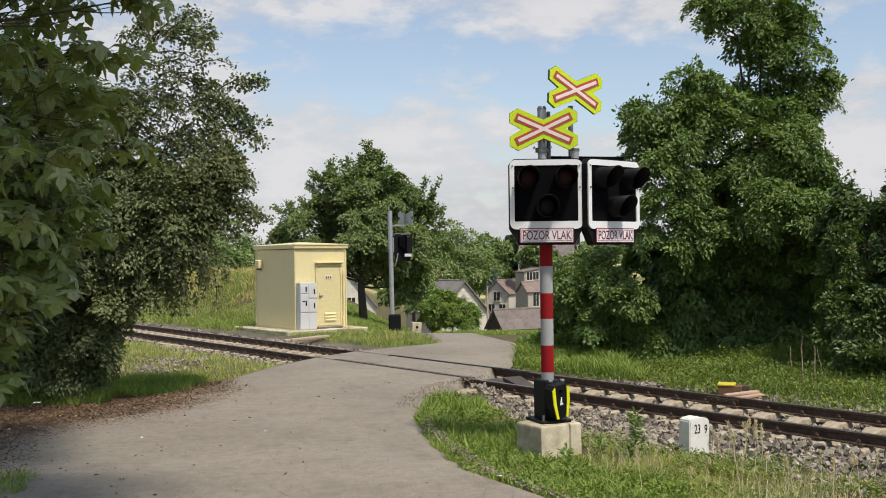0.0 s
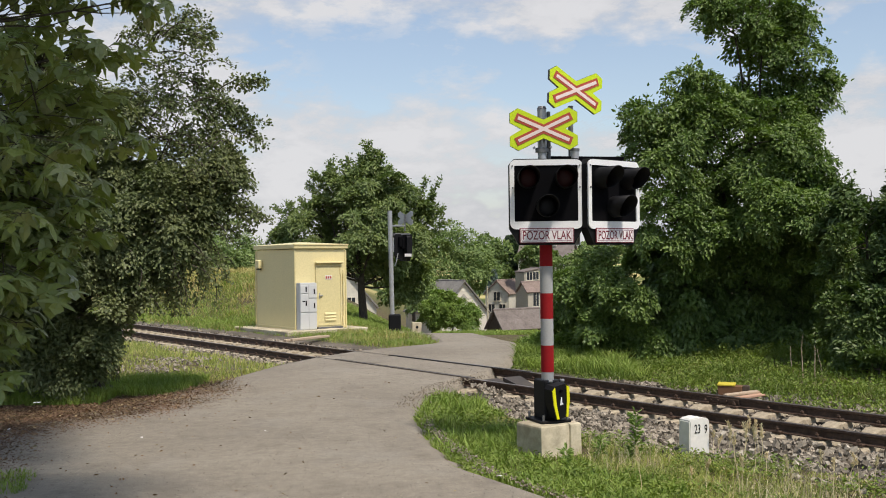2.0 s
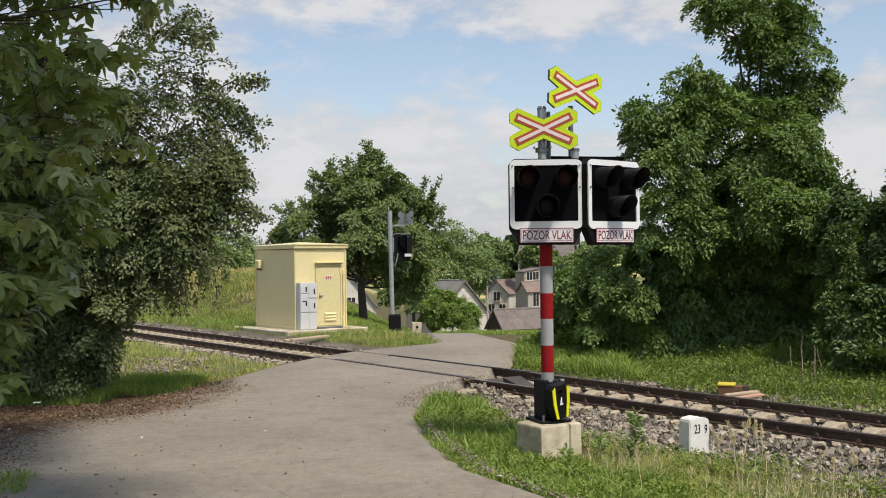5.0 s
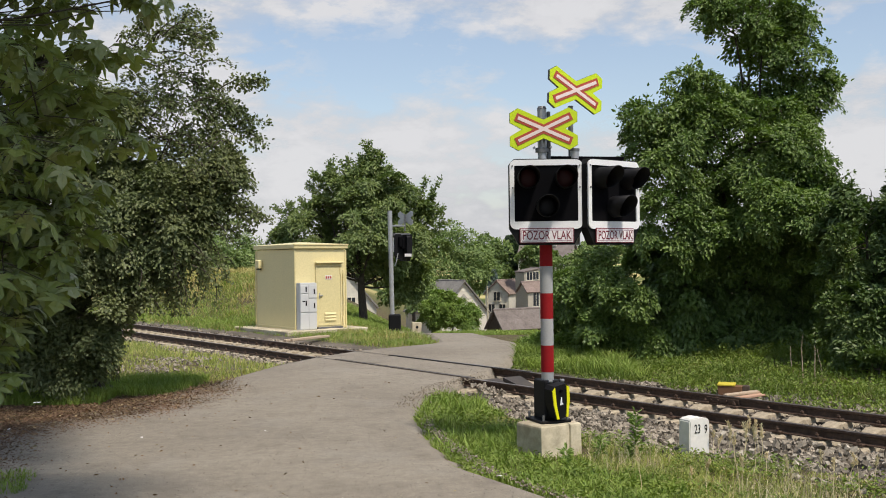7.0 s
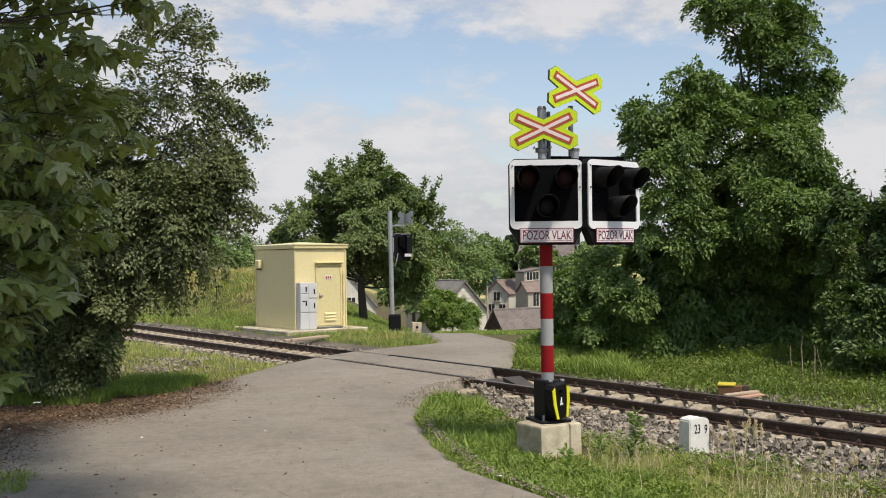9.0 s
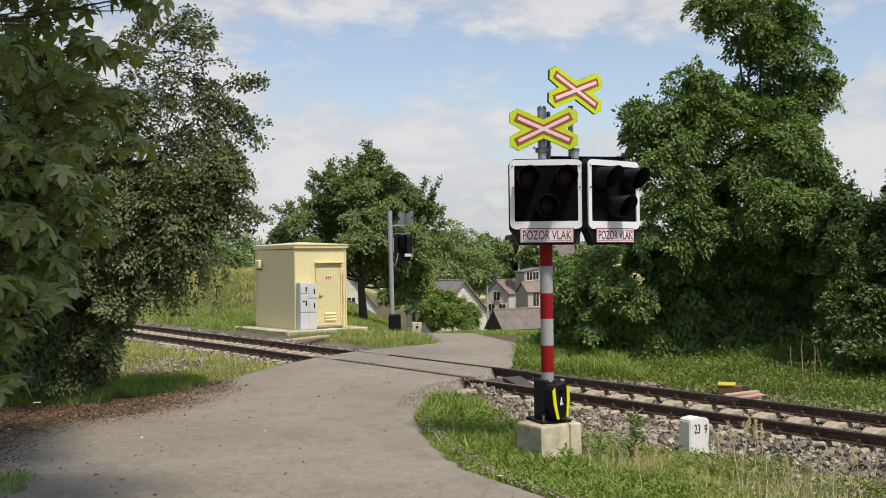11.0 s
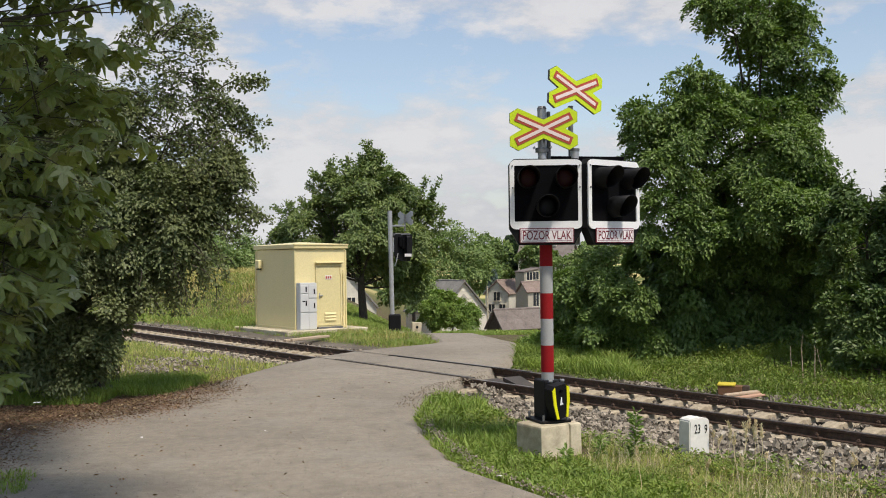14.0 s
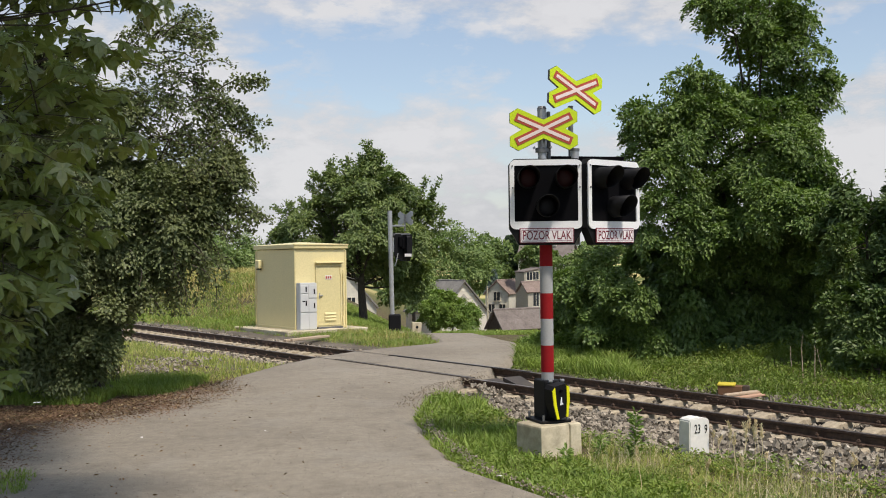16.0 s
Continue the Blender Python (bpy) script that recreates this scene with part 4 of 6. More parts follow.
        for k in range(n * m):
            sets.append(tube([hub[hi[k]], (hub[hi[k]] + p[k]) / 2 + np.array([0, 0, 0.01]), p[k]], 0.0016, 0.0012, 3))
        ways = out * 0.75 + rng.normal(size=(n * m, 3)) * 0.22 + np.array([0.10, -0.05, -0.75])
        face = out * 0.75 + rng.normal(size=(n * m, 3)) * 0.28 + np.array([0, 0, 0.75])
        big = rng.random(n * m) < 0.65
        blades_of = [leaves(p[big], ways[big], 0.118, 0.125, "maple", 1.0, face[big]), leaves(p[~big], ways[~big], 0.080, 0.078, "maple", 1.0, face[~big])]
        v, f = joined(*sets)
        bough = part("bough", mesh_of("bough", v - root, f, True), BARK, base, "slender leafy bough", Matrix.Translation(root))
        v, f = joined(*blades_of)
        part("foliage", mesh_of("foliage", v - root, f), LEAF_MAPLE, bough, "drooping lobed leaves")
        BOUGHS.append((bough, root))


def plant_far():
    lead = []
    for a, b in zip([(-3.49, 46.00, 6.00), (-3.62, 46.00, 5.87), (-3.23, 46.00, 5.74), (-5.07, 46.00, 5.37), (-4.81, 46.00, 5.49), (-4.41, 46.00, 5.75), (-6.40, 46.00, 3.93), (-6.27, 46.00, 4.06), (-5.87, 46.00, 4.19), (-1.27, 46.00, 4.14), (-1.01, 46.00, 4.26), (-1.15, 46.00, 3.61), (-1.02, 46.00, 3.21), (-2.44, 46.00, 5.20), (-2.19, 46.00, 4.67), (-6.67, 46.00, 3.41), (-5.47, 46.00, 4.98)],
                    [(-3.39, 46.00, 7.66), (-3.84, 46.00, 7.27), (-2.48, 46.00, 6.73), (-6.11, 46.00, 6.56), (-5.34, 46.00, 6.95), (-4.34, 46.00, 7.12), (-7.92, 46.00, 4.85), (-7.23, 46.00, 5.00), (-6.63, 46.00, 5.20), (-0.75, 46.00, 6.13), (-0.12, 46.00, 6.02), (0.05, 46.00, 4.78), (0.25, 46.00, 4.06), (-2.01, 46.00, 6.04), (-1.44, 46.00, 5.85), (-7.90, 46.00, 3.74), (-6.33, 46.00, 5.78)]):
        a, b = np.array(a), np.array(b)
        t = np.linspace(0, 1, 6)[:, None]
        lead.append(a + (b - a) * t)
        for k in range(6):
            m = a + (b - a) * rng.uniform(0.1, 0.85)
            e = m + (b - a) * rng.uniform(0.10, 0.28) + rng.normal(size=3) * 0.24
            lead.append(m + (e - m) * t)
    tree("cherry_tree", (-3.74, 46.00, 0.01), (-3.80, 46.00, 1.54), [
        (-3.49, 46.00, 5.61, 1.21), (-4.68, 46.00, 4.83, 1.21), (-2.19, 46.00, 4.41, 1.63), (-5.75, 46.00, 3.53, 1.31), (-3.52, 46.00, 3.11, 2.10), (-1.28, 46.00, 3.08, 1.26), (-0.82, 46.00, 4.52, 0.47), (-6.93, 46.00, 3.68, 0.58), (-7.46, 46.00, 3.29, 0.47),
        (-5.12, 46.00, 6.08, 0.42), (-3.35, 46.00, 6.79, 0.34), (-5.48, 46.00, 4.58, 0.68), (-4.96, 46.00, 3.52, 1.10), (-6.28, 46.00, 2.88, 1.10), (-5.90, 46.00, 1.96, 1.05), (-4.71, 46.00, 2.75, 1.00), (-7.07, 46.00, 2.50, 0.79), (-3.73, 45.50, 4.14, 1.56), (-2.67, 45.00, 2.82, 1.29), (-3.08, 46.00, 7.19, 0.21), (-2.05, 46.00, 5.33, 0.53), (-2.00, 46.00, 2.05, 1.10), (-1.70, 46.50, 0.90, 0.80), (-0.30, 46.00, 4.12, 0.26), (-0.10, 46.00, 3.07, 0.32)],
        0.21, LEAF_CHERRY, "round-crowned green cherry tree behind the hut", "tree", 4000, 26, 0.155, 0.09, 0.20, gap=-0.50, freq=1.1, droop=0.45, limbs=16, size=0.7,
        extra=lambda foot: sprays(lead, foot, 0.15, 0.09, 0.035, spread=0.075))
    tree("bush", (0.42, 52.00, -1.28), (0.43, 52.00, -0.69), [(0.08, 52.00, -0.38, 0.98), (1.03, 52.00, -0.69, 0.74), (-0.69, 52.00, -0.46, 0.65), (0.29, 52.00, -0.03, 0.51), (1.26, 52.00, -0.93, 0.42), (-0.25, 52.00, -0.88, 0.59)],
        0.06, LEAF_BUSH, "round light green garden bush beside the lane", "bush", 1100, 24, 0.13, 0.075, 0.2, gap=-0.45, droop=0.1, size=0.42, rough=0.5)
    specs = [  # crown centres, depth, label
        ([(1.28, 140.00, 3.62, 3.36), (3.65, 140.00, 1.60, 2.88), (-0.35, 138.00, 0.86, 3.55), (-1.90, 138.00, 3.25, 2.37)], 140, "broad green tree above the village roofs"),
        ([(7.56, 170.00, 2.88, 2.91), (6.28, 168.00, 0.01, 3.07), (8.79, 170.00, 0.44, 1.94)], 170, "broad green tree above the village roofs"),
        ([(13.10, 190.00, 1.28, 3.69), (15.80, 190.00, 0.16, 3.26), (11.14, 185.00, -0.79, 2.96)], 190, "dark green tree in the village"),
        ([(14.64, 150.00, 2.71, 1.89), (13.77, 150.00, 1.43, 2.06)], 150, "light green tree among the houses"),
        ([(11.08, 90.00, 1.19, 1.23), (11.57, 88.00, 0.20, 1.31), (13.41, 90.00, 2.09, 1.54), (14.96, 90.00, 2.69, 1.34)], 90, "green bush beyond the road"),
        ([(-13.60, 62.00, 3.36, 1.42), (-14.85, 62.00, 2.66, 1.28), (-12.37, 62.00, 2.63, 1.06), (-13.86, 60.00, 2.13, 1.23), (-12.49, 60.00, 1.77, 1.03)], 62, "green thicket on top of the grassy bank"),
        ([(-17.13, 66.00, 2.52, 1.51), (-19.02, 66.00, 2.17, 1.51), (-20.90, 66.00, 2.38, 1.70), (-23.54, 66.00, 2.60, 2.07)], 66, "green thicket on top of the grassy bank"),
        ([(-2.97, 95.00, 0.23, 1.63), (-4.61, 95.00, -0.84, 1.30), (-2.06, 90.00, -1.22, 1.13)], 95, "green garden tree below the lane"),
        ([(30.23, 75.00, 1.32, 0.86), (28.93, 75.00, 0.26, 1.29), (33.23, 75.00, 1.49, 1.29)], 75, "green bush beyond the road"),
    ]
    for blobs, depth, label in specs:
        blobs = [(a, b, c, d * 1.25) for a, b, c, d in blobs]
        x, y, z, r = blobs[0]
        k = depth / 60
        tree("tree" if "tree" in label else "bush", (x, y, 0), (x, y, max(z - r, h(x, y) + 0.5)), blobs, 0.12 * k, LEAF_FAR, label, "tree" if "tree" in label else "bush", 480, 22, 0.17 * k, 0.115 * k, 0.20 * k, size=0.5 * k,
             gap=-0.6, freq=1.2 / k, droop=0.2, limbs=5, twigs=2, group="village trees" if "tree" in label else "")
    # conifers: whorls of hanging boughs
    for name, (x, y, z), top, r, mat, label in (("fir_tree", (12.10, 176.00, 1.73), 5.2, 4.4, LEAF_FIR, "dark pointed fir above the roofs"), ("spruce_tree", (8.42, 165.00, -1.35), 2.2, 1.7, LEAF_BLUE, "small blue spruce between the houses")):
        g = h(x, y)
        base = thing(name, Matrix.Translation((x, y, g - 0.1)), label, "tree")
        zt = z + top - g
        part("trunk", mesh_of("trunk", *tube([(0, 0, 0), (0, 0, zt * 0.5), (0, 0, zt)], 0.2, 0.03)), BARK, base)
        n = 5200
        t = rng.random(n) ** 0.7
        zz = zt - (top + 1.5) * t
        a = rng.uniform(0, 2 * np.pi, n)
        rr = r * t * rng.uniform(0.3, 1.05, n) * (0.8 + 0.2 * np.sin(a * 5 + zz * 7))
        p = np.stack([rr * np.cos(a), rr * np.sin(a), zz - 0.15 * rr], -1)
        d = np.stack([np.cos(a), np.sin(a), np.full(n, -0.35)], -1) + rng.normal(size=(n, 3)) * 0.3
        part("crown", mesh_of("crown", *leaves(p, d, r * 0.22, r * 0.09)), mat, base)


plant_right_tree()
plant_left_trees()
plant_maple()
plant_far()


# ---- cloud layer, far behind everything ----


def build_clouds():
    v, f = [], []
    n, m = 40, 16
    for i in range(n + 1):
        a = radians(-60 + 120 * i / n)
        for j in range(m + 1):
            e = radians(-3 + 45 * j / m)
            v.append((2500 * math.sin(a), 2500 * math.cos(a), 2500 * math.tan(e)))
    for i in range(n):
        for j in range(m):
            a = i * (m + 1) + j
            f.append((a, a + m + 1, a + m + 2, a + 1))
    mt = Mat("thin_cloud")
    big = mt.noise(0.0016, 6, 0.55, (1.0, 1.0, 2.6))
    fine = mt.noise(0.0065, 9, 0.6, (0.9, 0.9, 2.0))
    n1 = mt.ramp(big, (0.36, (0, 0, 0)), (0.64, (1, 1, 1)))
    n2 = mt.ramp(fine, (0.40, (0, 0, 0)), (0.62, (1, 1, 1)))

    def calc(how, a, b):
        nd = mt.n.new("ShaderNodeMath")
        nd.operation = how
        for k, q in enumerate((a, b)):
            if isinstance(q, (int, float)):
                nd.inputs[k].default_value = q
            else:
                mt.l.new(q, nd.inputs[k])
        return nd.outputs[0]

    # openings in the cloud sheet: centre and half sizes across and up
    clear = 0.0
    for cx, cz, rx, rz in ((-150, 520, 480, 165), (430, 455, 560, 150), (1050, 520, 420, 110)):
        mp = mt.n.new("ShaderNodeMapping")
        mp.inputs["Scale"].default_value = (1 / rx, 0.0, 1 / rz)
        mp.inputs["Location"].default_value = (-cx / rx, 0, -cz / rz)
        mt.l.new(mt.co, mp.inputs[0])
        ln = mt.n.new("ShaderNodeVectorMath")
        ln.operation = "LENGTH"
        mt.l.new(mp.outputs[0], ln.inputs[0])
        clear = calc("MAXIMUM", clear, calc("SUBTRACT", 1.0, ln.outputs["Value"]))
    cover = calc("ADD", calc("SUBTRACT", 0.70, calc("MULTIPLY", clear, 1.15)), calc("MULTIPLY", calc("SUBTRACT", mt.mix(0.65, n1, n2), 0.5), 0.95))
    sep = mt.n.new("ShaderNodeSeparateXYZ")
    mt.l.new(mt.co, sep.inputs[0])
    cover = calc("ADD", cover, calc("MULTIPLY", calc("MAXIMUM", 0.0, calc("SUBTRACT", 1.0, calc("MULTIPLY", sep.outputs[2], 0.0038))), 0.55))
    alpha = mt.ramp(cover, (0.12, (0.02,) * 3), (0.45, (0.50,) * 3), (0.78, (0.95,) * 3))
    tone = mt.ramp(mt.mix(0.5, n1, n2), (0.2, (0.68, 0.715, 0.765)), (0.8, (0.87, 0.895, 0.93)))
    glow = mt.n.new("ShaderNodeEmission")
    mt.l.new(tone, glow.inputs[0])
    glow.inputs[1].default_value = 0.69
    clear = mt.n.new("ShaderNodeBsdfTransparent")
    mx = mt.n.new("ShaderNodeMixShader")
    mt.l.new(alpha, mx.inputs[0])
    mt.l.new(clear.outputs[0], mx.inputs[1])
    mt.l.new(glow.outputs[0], mx.inputs[2])
    mt.l.new(mx.outputs[0], mt.n["Material Output"].inputs[0])
    ob = part("backdrop", mesh_of("backdrop", v, f, True), mt.m)
    return tagged(ob, "thin white summer clouds drifting over pale blue sky", "sky", kind="structure")


CLOUDS = build_clouds()


# ---- the warning signal at the crossing ----
CROSS = [(-0.405, 0.195), (-0.305, 0.254), (0.0, 0.112), (0.305, 0.254), (0.405, 0.195), (0.405, 0.082), (0.262, 0.0), (0.405, -0.082), (0.405, -0.195), (0.305, -0.254), (0.0, -0.112), (-0.305, -0.254), (-0.405, -0.195), (-0.405, -0.082), (-0.262, 0.0)]
CROSS += [(-0.405, 0.082)]


def bar_x(half, wide, thick, angle=25.5):
    """Two crossing bars of a cross sign, in one plane, as one outline."""
    a = radians(angle)
    c, s = math.cos(a), math.sin(a)
    t, q = wide / c, wide / s
    pts = []
    for sx, sz in ((1, 1), (1, -1), (-1, -1), (-1, 1)):
        ex, ez = half * c * sx, half * s * sz
        outer, inner = (ex - wide * s * sx, ez + wide * c * sz), (ex + wide * s * sx, ez - wide * c * sz)
        if sx * sz > 0:
            pts += [(0, t * sz), outer, inner]
        else:
            pts += [(q * sx, 0), inner, outer]
    return slab(pts, thick)


def cross_sign(parent, m):
    board = part("cross_sign", slab(CROSS, 0.004), FLUOR, parent, "yellow-green cross board with red and white bars", m)
    part("board_back", slab([(a * 1.008, b * 1.012) for a, b in CROSS], 0.032), ZINC_DARK, board, "dark metal back tray", pose(0, 0.004, 0))
    part("red_cross", bar_x(0.368, 0.049, 0.006, 24.5), DARK_RED, board, "red bars", pose(0, -0.005, 0))
    part("white_cross", bar_x(0.336, 0.020, 0.005, 24.5), PINK, board, "faded white stripes", pose(0, -0.008, 0))
    part("sign_clamp", box((0.16, 0.09, 0.05), (0, 0.07, -0.06), 0.008), ZINC_DARK, board)


def hood_shape(radius, length):
    """A lamp hood: a tube towards -y, cut back below."""
    bm = bmesh.new()
    n = 24
    rows = []
    for r, inner in ((radius, False), (radius * 0.95, True)):
        for back in (True, False):
            row = []
            for k in range(n):
                a = 2 * math.pi * k / n
                low = 0.5 - 0.5 * math.sin(a)
                y = 0.0 if back else -length * (1 - 0.55 * low ** 1.5)
                row.append(bm.verts.new((r * math.cos(a), y, r * math.sin(a))))
            rows.append(row)
    for a, b in ((0, 1), (1, 3), (3, 2)):
        for k in range(n):
            f = bm.faces.new((rows[a][k], rows[a][(k + 1) % n], rows[b][(k + 1) % n], rows[b][k]))
            f.smooth = True
    bmesh.ops.recalc_face_normals(bm, faces=bm.faces)
    return bm


def light_panel(parent, m, label):
    """A square lamp board: black back, white rim, three hooded lamps, a worded plate beneath."""
    w, hg = 0.865, 0.825
    back = [(-0.44, 0.36), (-0.38, 0.425), (0.38, 0.425), (0.44, 0.36), (0.44, -0.40), (0.33, -0.60), (-0.33, -0.60), (-0.44, -0.40)]
    panel = part("light_panel", slab(back, 0.12), BLACK, parent, label, m)
    outer, inner = rounded(w, hg, 0.075), rounded(0.755, 0.665, 0.012)
    inner = [(x, z + 0.012) for x, z in inner]
    part("white_rim", ring(outer, inner, 0.02), WHITE, panel, "white rim", pose(0, -0.021, 0))
    part("lamp_board", slab([(x * 0.995, z * 0.995) for x, z in inner], 0.006), HOOD, panel, "matt black board", pose(0, -0.008, 0))
    for x, z, lens, word in ((-0.215, 0.195, LENS_RED, "unlit red lamp"), (0.225, 0.195, LENS_RED, "unlit red lamp"), (0.005, -0.145, LENS_CLEAR, "unlit clear lamp")):
        hood = part("hood", hood_shape(0.128, 0.30), BLACK, panel, "black lamp hood", pose(x, -0.009, z))
        bm = bmesh.new()
        bmesh.ops.create_uvsphere(bm, u_segments=24, v_segments=12, radius=0.112)
        bmesh.ops.scale(bm, vec=(1, 0.22, 1), verts=bm.verts)
        for f in bm.faces:
            f.smooth = True
        part("lens", bm, lens, hood, word, pose(0, -0.01, 0))
    for x in (-0.40, 0.40):
        for z in (0.34, 0.08):
            part("screw", rod(0.010, 0.012, (x, -0.021, z), Matrix.Rotation(radians(90), 4, "X"), None, 8), ZINC_DARK, panel)
    plate = part("word_plate", box((0.645, 0.012, 0.178), (0, 0, 0), 0.003), LETTER, panel, "white plate with dark red words", pose(0, -0.02, -0.49))
    part("plate_face", box((0.622, 0.004, 0.156)), PLATE, plate, "", pose(0, -0.008, 0))
    part("plate_line", ring(rounded(0.60, 0.134, 0.006, 2), rounded(0.588, 0.122, 0.004, 2), 0.002), LETTER, plate, "", pose(0, -0.0115, 0))
    part("words", lettering("POZOR VLAK", 0.145, 0.655, bold=0.010), LETTER, plate, "dark red capital letters", pose(0, -0.0115, -0.002))
    return panel


def build_signal():
    x, y, z = 1.245, 11.96, 0.262
    bl = thing("concrete_foundation", pose(1.241, 11.864, 0.0, 0, 0, 32), "weathered concrete foundation block with a grooved face in the grass", "foundation")
    # plan of the block: bevelled corners, a shallow upright groove in one face
    plan = [(-0.305, -0.25), (0.055, -0.25), (0.065, -0.225), (0.125, -0.225), (0.135, -0.25), (0.285, -0.25), (0.305, -0.23), (0.305, 0.23), (0.285, 0.25), (-0.285, 0.25), (-0.305, 0.23)]
    bm = bmesh.new()
    rows = [[bm.verts.new((px_ * k, py_ * k, pz_)) for px_, py_ in plan] for k, pz_ in ((1.02, -0.36), (1.0, 0.225), (0.985, 0.25), (0.93, 0.262))]
    for a, b in zip(rows, rows[1:]):
        for k in range(len(plan)):
            bm.faces.new((a[k], a[(k + 1) % len(plan)], b[(k + 1) % len(plan)], b[k]))
    bm.faces.new(rows[-1])
    bm.faces.new(rows[0][::-1])
    part("block", bm, CONCRETE, bl)
    sig = thing("crossing_signal", pose(x, y, z), "level crossing signal with unlit lamps and yellow-green crosses", "crossing signal")
    r = 0.075
    part("pole", rod(r, 3.0, (0, 0, 0)), ZINC, sig, "galvanised round pole")
    part("pole_top", rod(0.055, 0.86, (-0.028, 0, 2.92)), ZINC, sig, "narrower upper tube")
    part("pole_cap", rod(0.060, 0.03, (-0.028, 0, 3.77), None, None, 20, 0.045), ZINC_DARK, sig)
    for zc in (3.27, 3.62):
        clamp = part("sign_clamp", ring(rounded(0.165, 0.14, 0.06), rounded(0.112, 0.112, 0.055), 0.05), ZINC_DARK, sig, "pipe clamp", pose(-0.028, 0, zc - 0.025, 90, 0, 0))
        for sx in (-0.10, 0.10):
            part("clamp_bolt", rod(0.014, 0.06, (sx, 0.055, -0.02), None, None, 8), ZINC, clamp)
    for k, (z0, z1, mat) in enumerate(((0.59, 0.912, RED), (0.912, 1.232, GREY_BAND), (1.232, 1.54, RED), (1.54, 1.865, GREY_BAND), (1.865, 2.14, RED))):
        part("red_band" if mat is RED else "white_band", rod(r + 0.003, z1 - z0, (0, 0, z0), None, None, 24), mat, sig, "red reflective band" if mat is RED else "greyish white reflective band")
    # foot housing with a hatch that carries two yellow reflectors
    foot = part("foot_housing", box((0.235, 0.30, 0.47), (0, 0, 0.265), 0.02, None, None, 2), BLACK, sig, "black steel foot housing", pose(0.0, 0, 0, 0, 0, 22))
    part("foot_flange", box((0.40, 0.44, 0.035), (0, 0, 0.018), 0.008), BLACK, foot)
    for sx in (-0.16, 0.16):
        for sy in (-0.18, 0.18):
            part("bolt", rod(0.016, 0.07, (sx, sy, 0.03), None, None, 8), ZINC_DARK, foot)
    hatch_outline = [(-0.13, 0.45), (-0.09, 0.49), (0.09, 0.49), (0.13, 0.45), (0.125, 0.28), (0.085, 0.085), (-0.085, 0.085), (-0.125, 0.28)]
    hatch = part("hatch", slab(hatch_outline, 0.14), BLACK, sig, "black hatch with two yellow reflectors", pose(0.150, -0.215, -0.02, 5, -8, 33))
    for sgn in (-1, 1):
        strip = [(sgn * 0.128, 0.44), (sgn * 0.088, 0.475), (sgn * 0.082, 0.28), (sgn * 0.052, 0.09), (sgn * 0.085, 0.09), (sgn * 0.122, 0.28)]
        part("reflector", slab(strip, 0.012), YELLOW, hatch, "bright yellow reflector strip", pose(0, -0.0125, 0))
    part("emblem", slab([(-0.02, 0.27), (0.0, 0.34), (0.012, 0.34), (0.01, 0.28), (0.03, 0.25), (-0.025, 0.25)], 0.004), WHITE, hatch, "", pose(0, -0.0045, 0))
    part("lock", rod(0.018, 0.02, (0, 0.0, 0.42), Matrix.Rotation(radians(90), 4, "X"), None, 10), HOOD, hatch)
    for sx in (-0.07, 0.09):
        part("hinge_bolt", rod(0.024, 0.05, (sx, -0.14, 0.49), Matrix.Rotation(radians(90), 4, "Y"), None, 10), ZINC_DARK, foot)
    light_panel(sig, pose(-0.012, -0.22, 2.72, 0, 0, 0), "black lamp board with a white rim")
    light_panel(sig, pose(0.815, -0.05, 2.715, 0, 0, 36), "black lamp board with a white rim, turned aside")
    # brackets
    part("bracket", box((0.16, 0.13, 0.06), (0, -0.10, 2.95), 0.01), ZINC_DARK, sig)
    part("bracket", box((0.16, 0.13, 0.06), (0, -0.10, 2.45), 0.01), ZINC_DARK, sig)
    part("cross_arm", box((0.95, 0.06, 0.07), (0.43, 0.10, 3.172), 0.008), HOOD, sig, "dark horizontal arm", pose(0, 0, 0, 0, 1.2, 0))
    part("cross_arm", box((0.95, 0.06, 0.07), (0.43, 0.10, 2.40), 0.008), HOOD, sig, "dark horizontal arm")
    part("post", rod(0.055, 1.15, (0.375, 0.10, 2.12), None, None, 14), ZINC, sig, "short galvanised post")
    part("post", rod(0.032, 0.62, (0.335, 0.12, 3.2), None, None, 12), ZINC_DARK, sig, "thin sign post")
    part("post_cap", rod(0.062, 0.03, (0.375, 0.10, 3.265), None, None, 14), ZINC_DARK, sig)
    part("cable_pipe", rod(0.024, 0.66, (0.055, 0.03, 3.08), None, None, 10), ZINC_DARK, sig)
    cross_sign(sig, pose(-0.020, -0.12, 3.512, 0, -0.4, 0))
    cross_sign(sig, pose(0.400, 0.06, 4.003, 0, 3.4, 31))


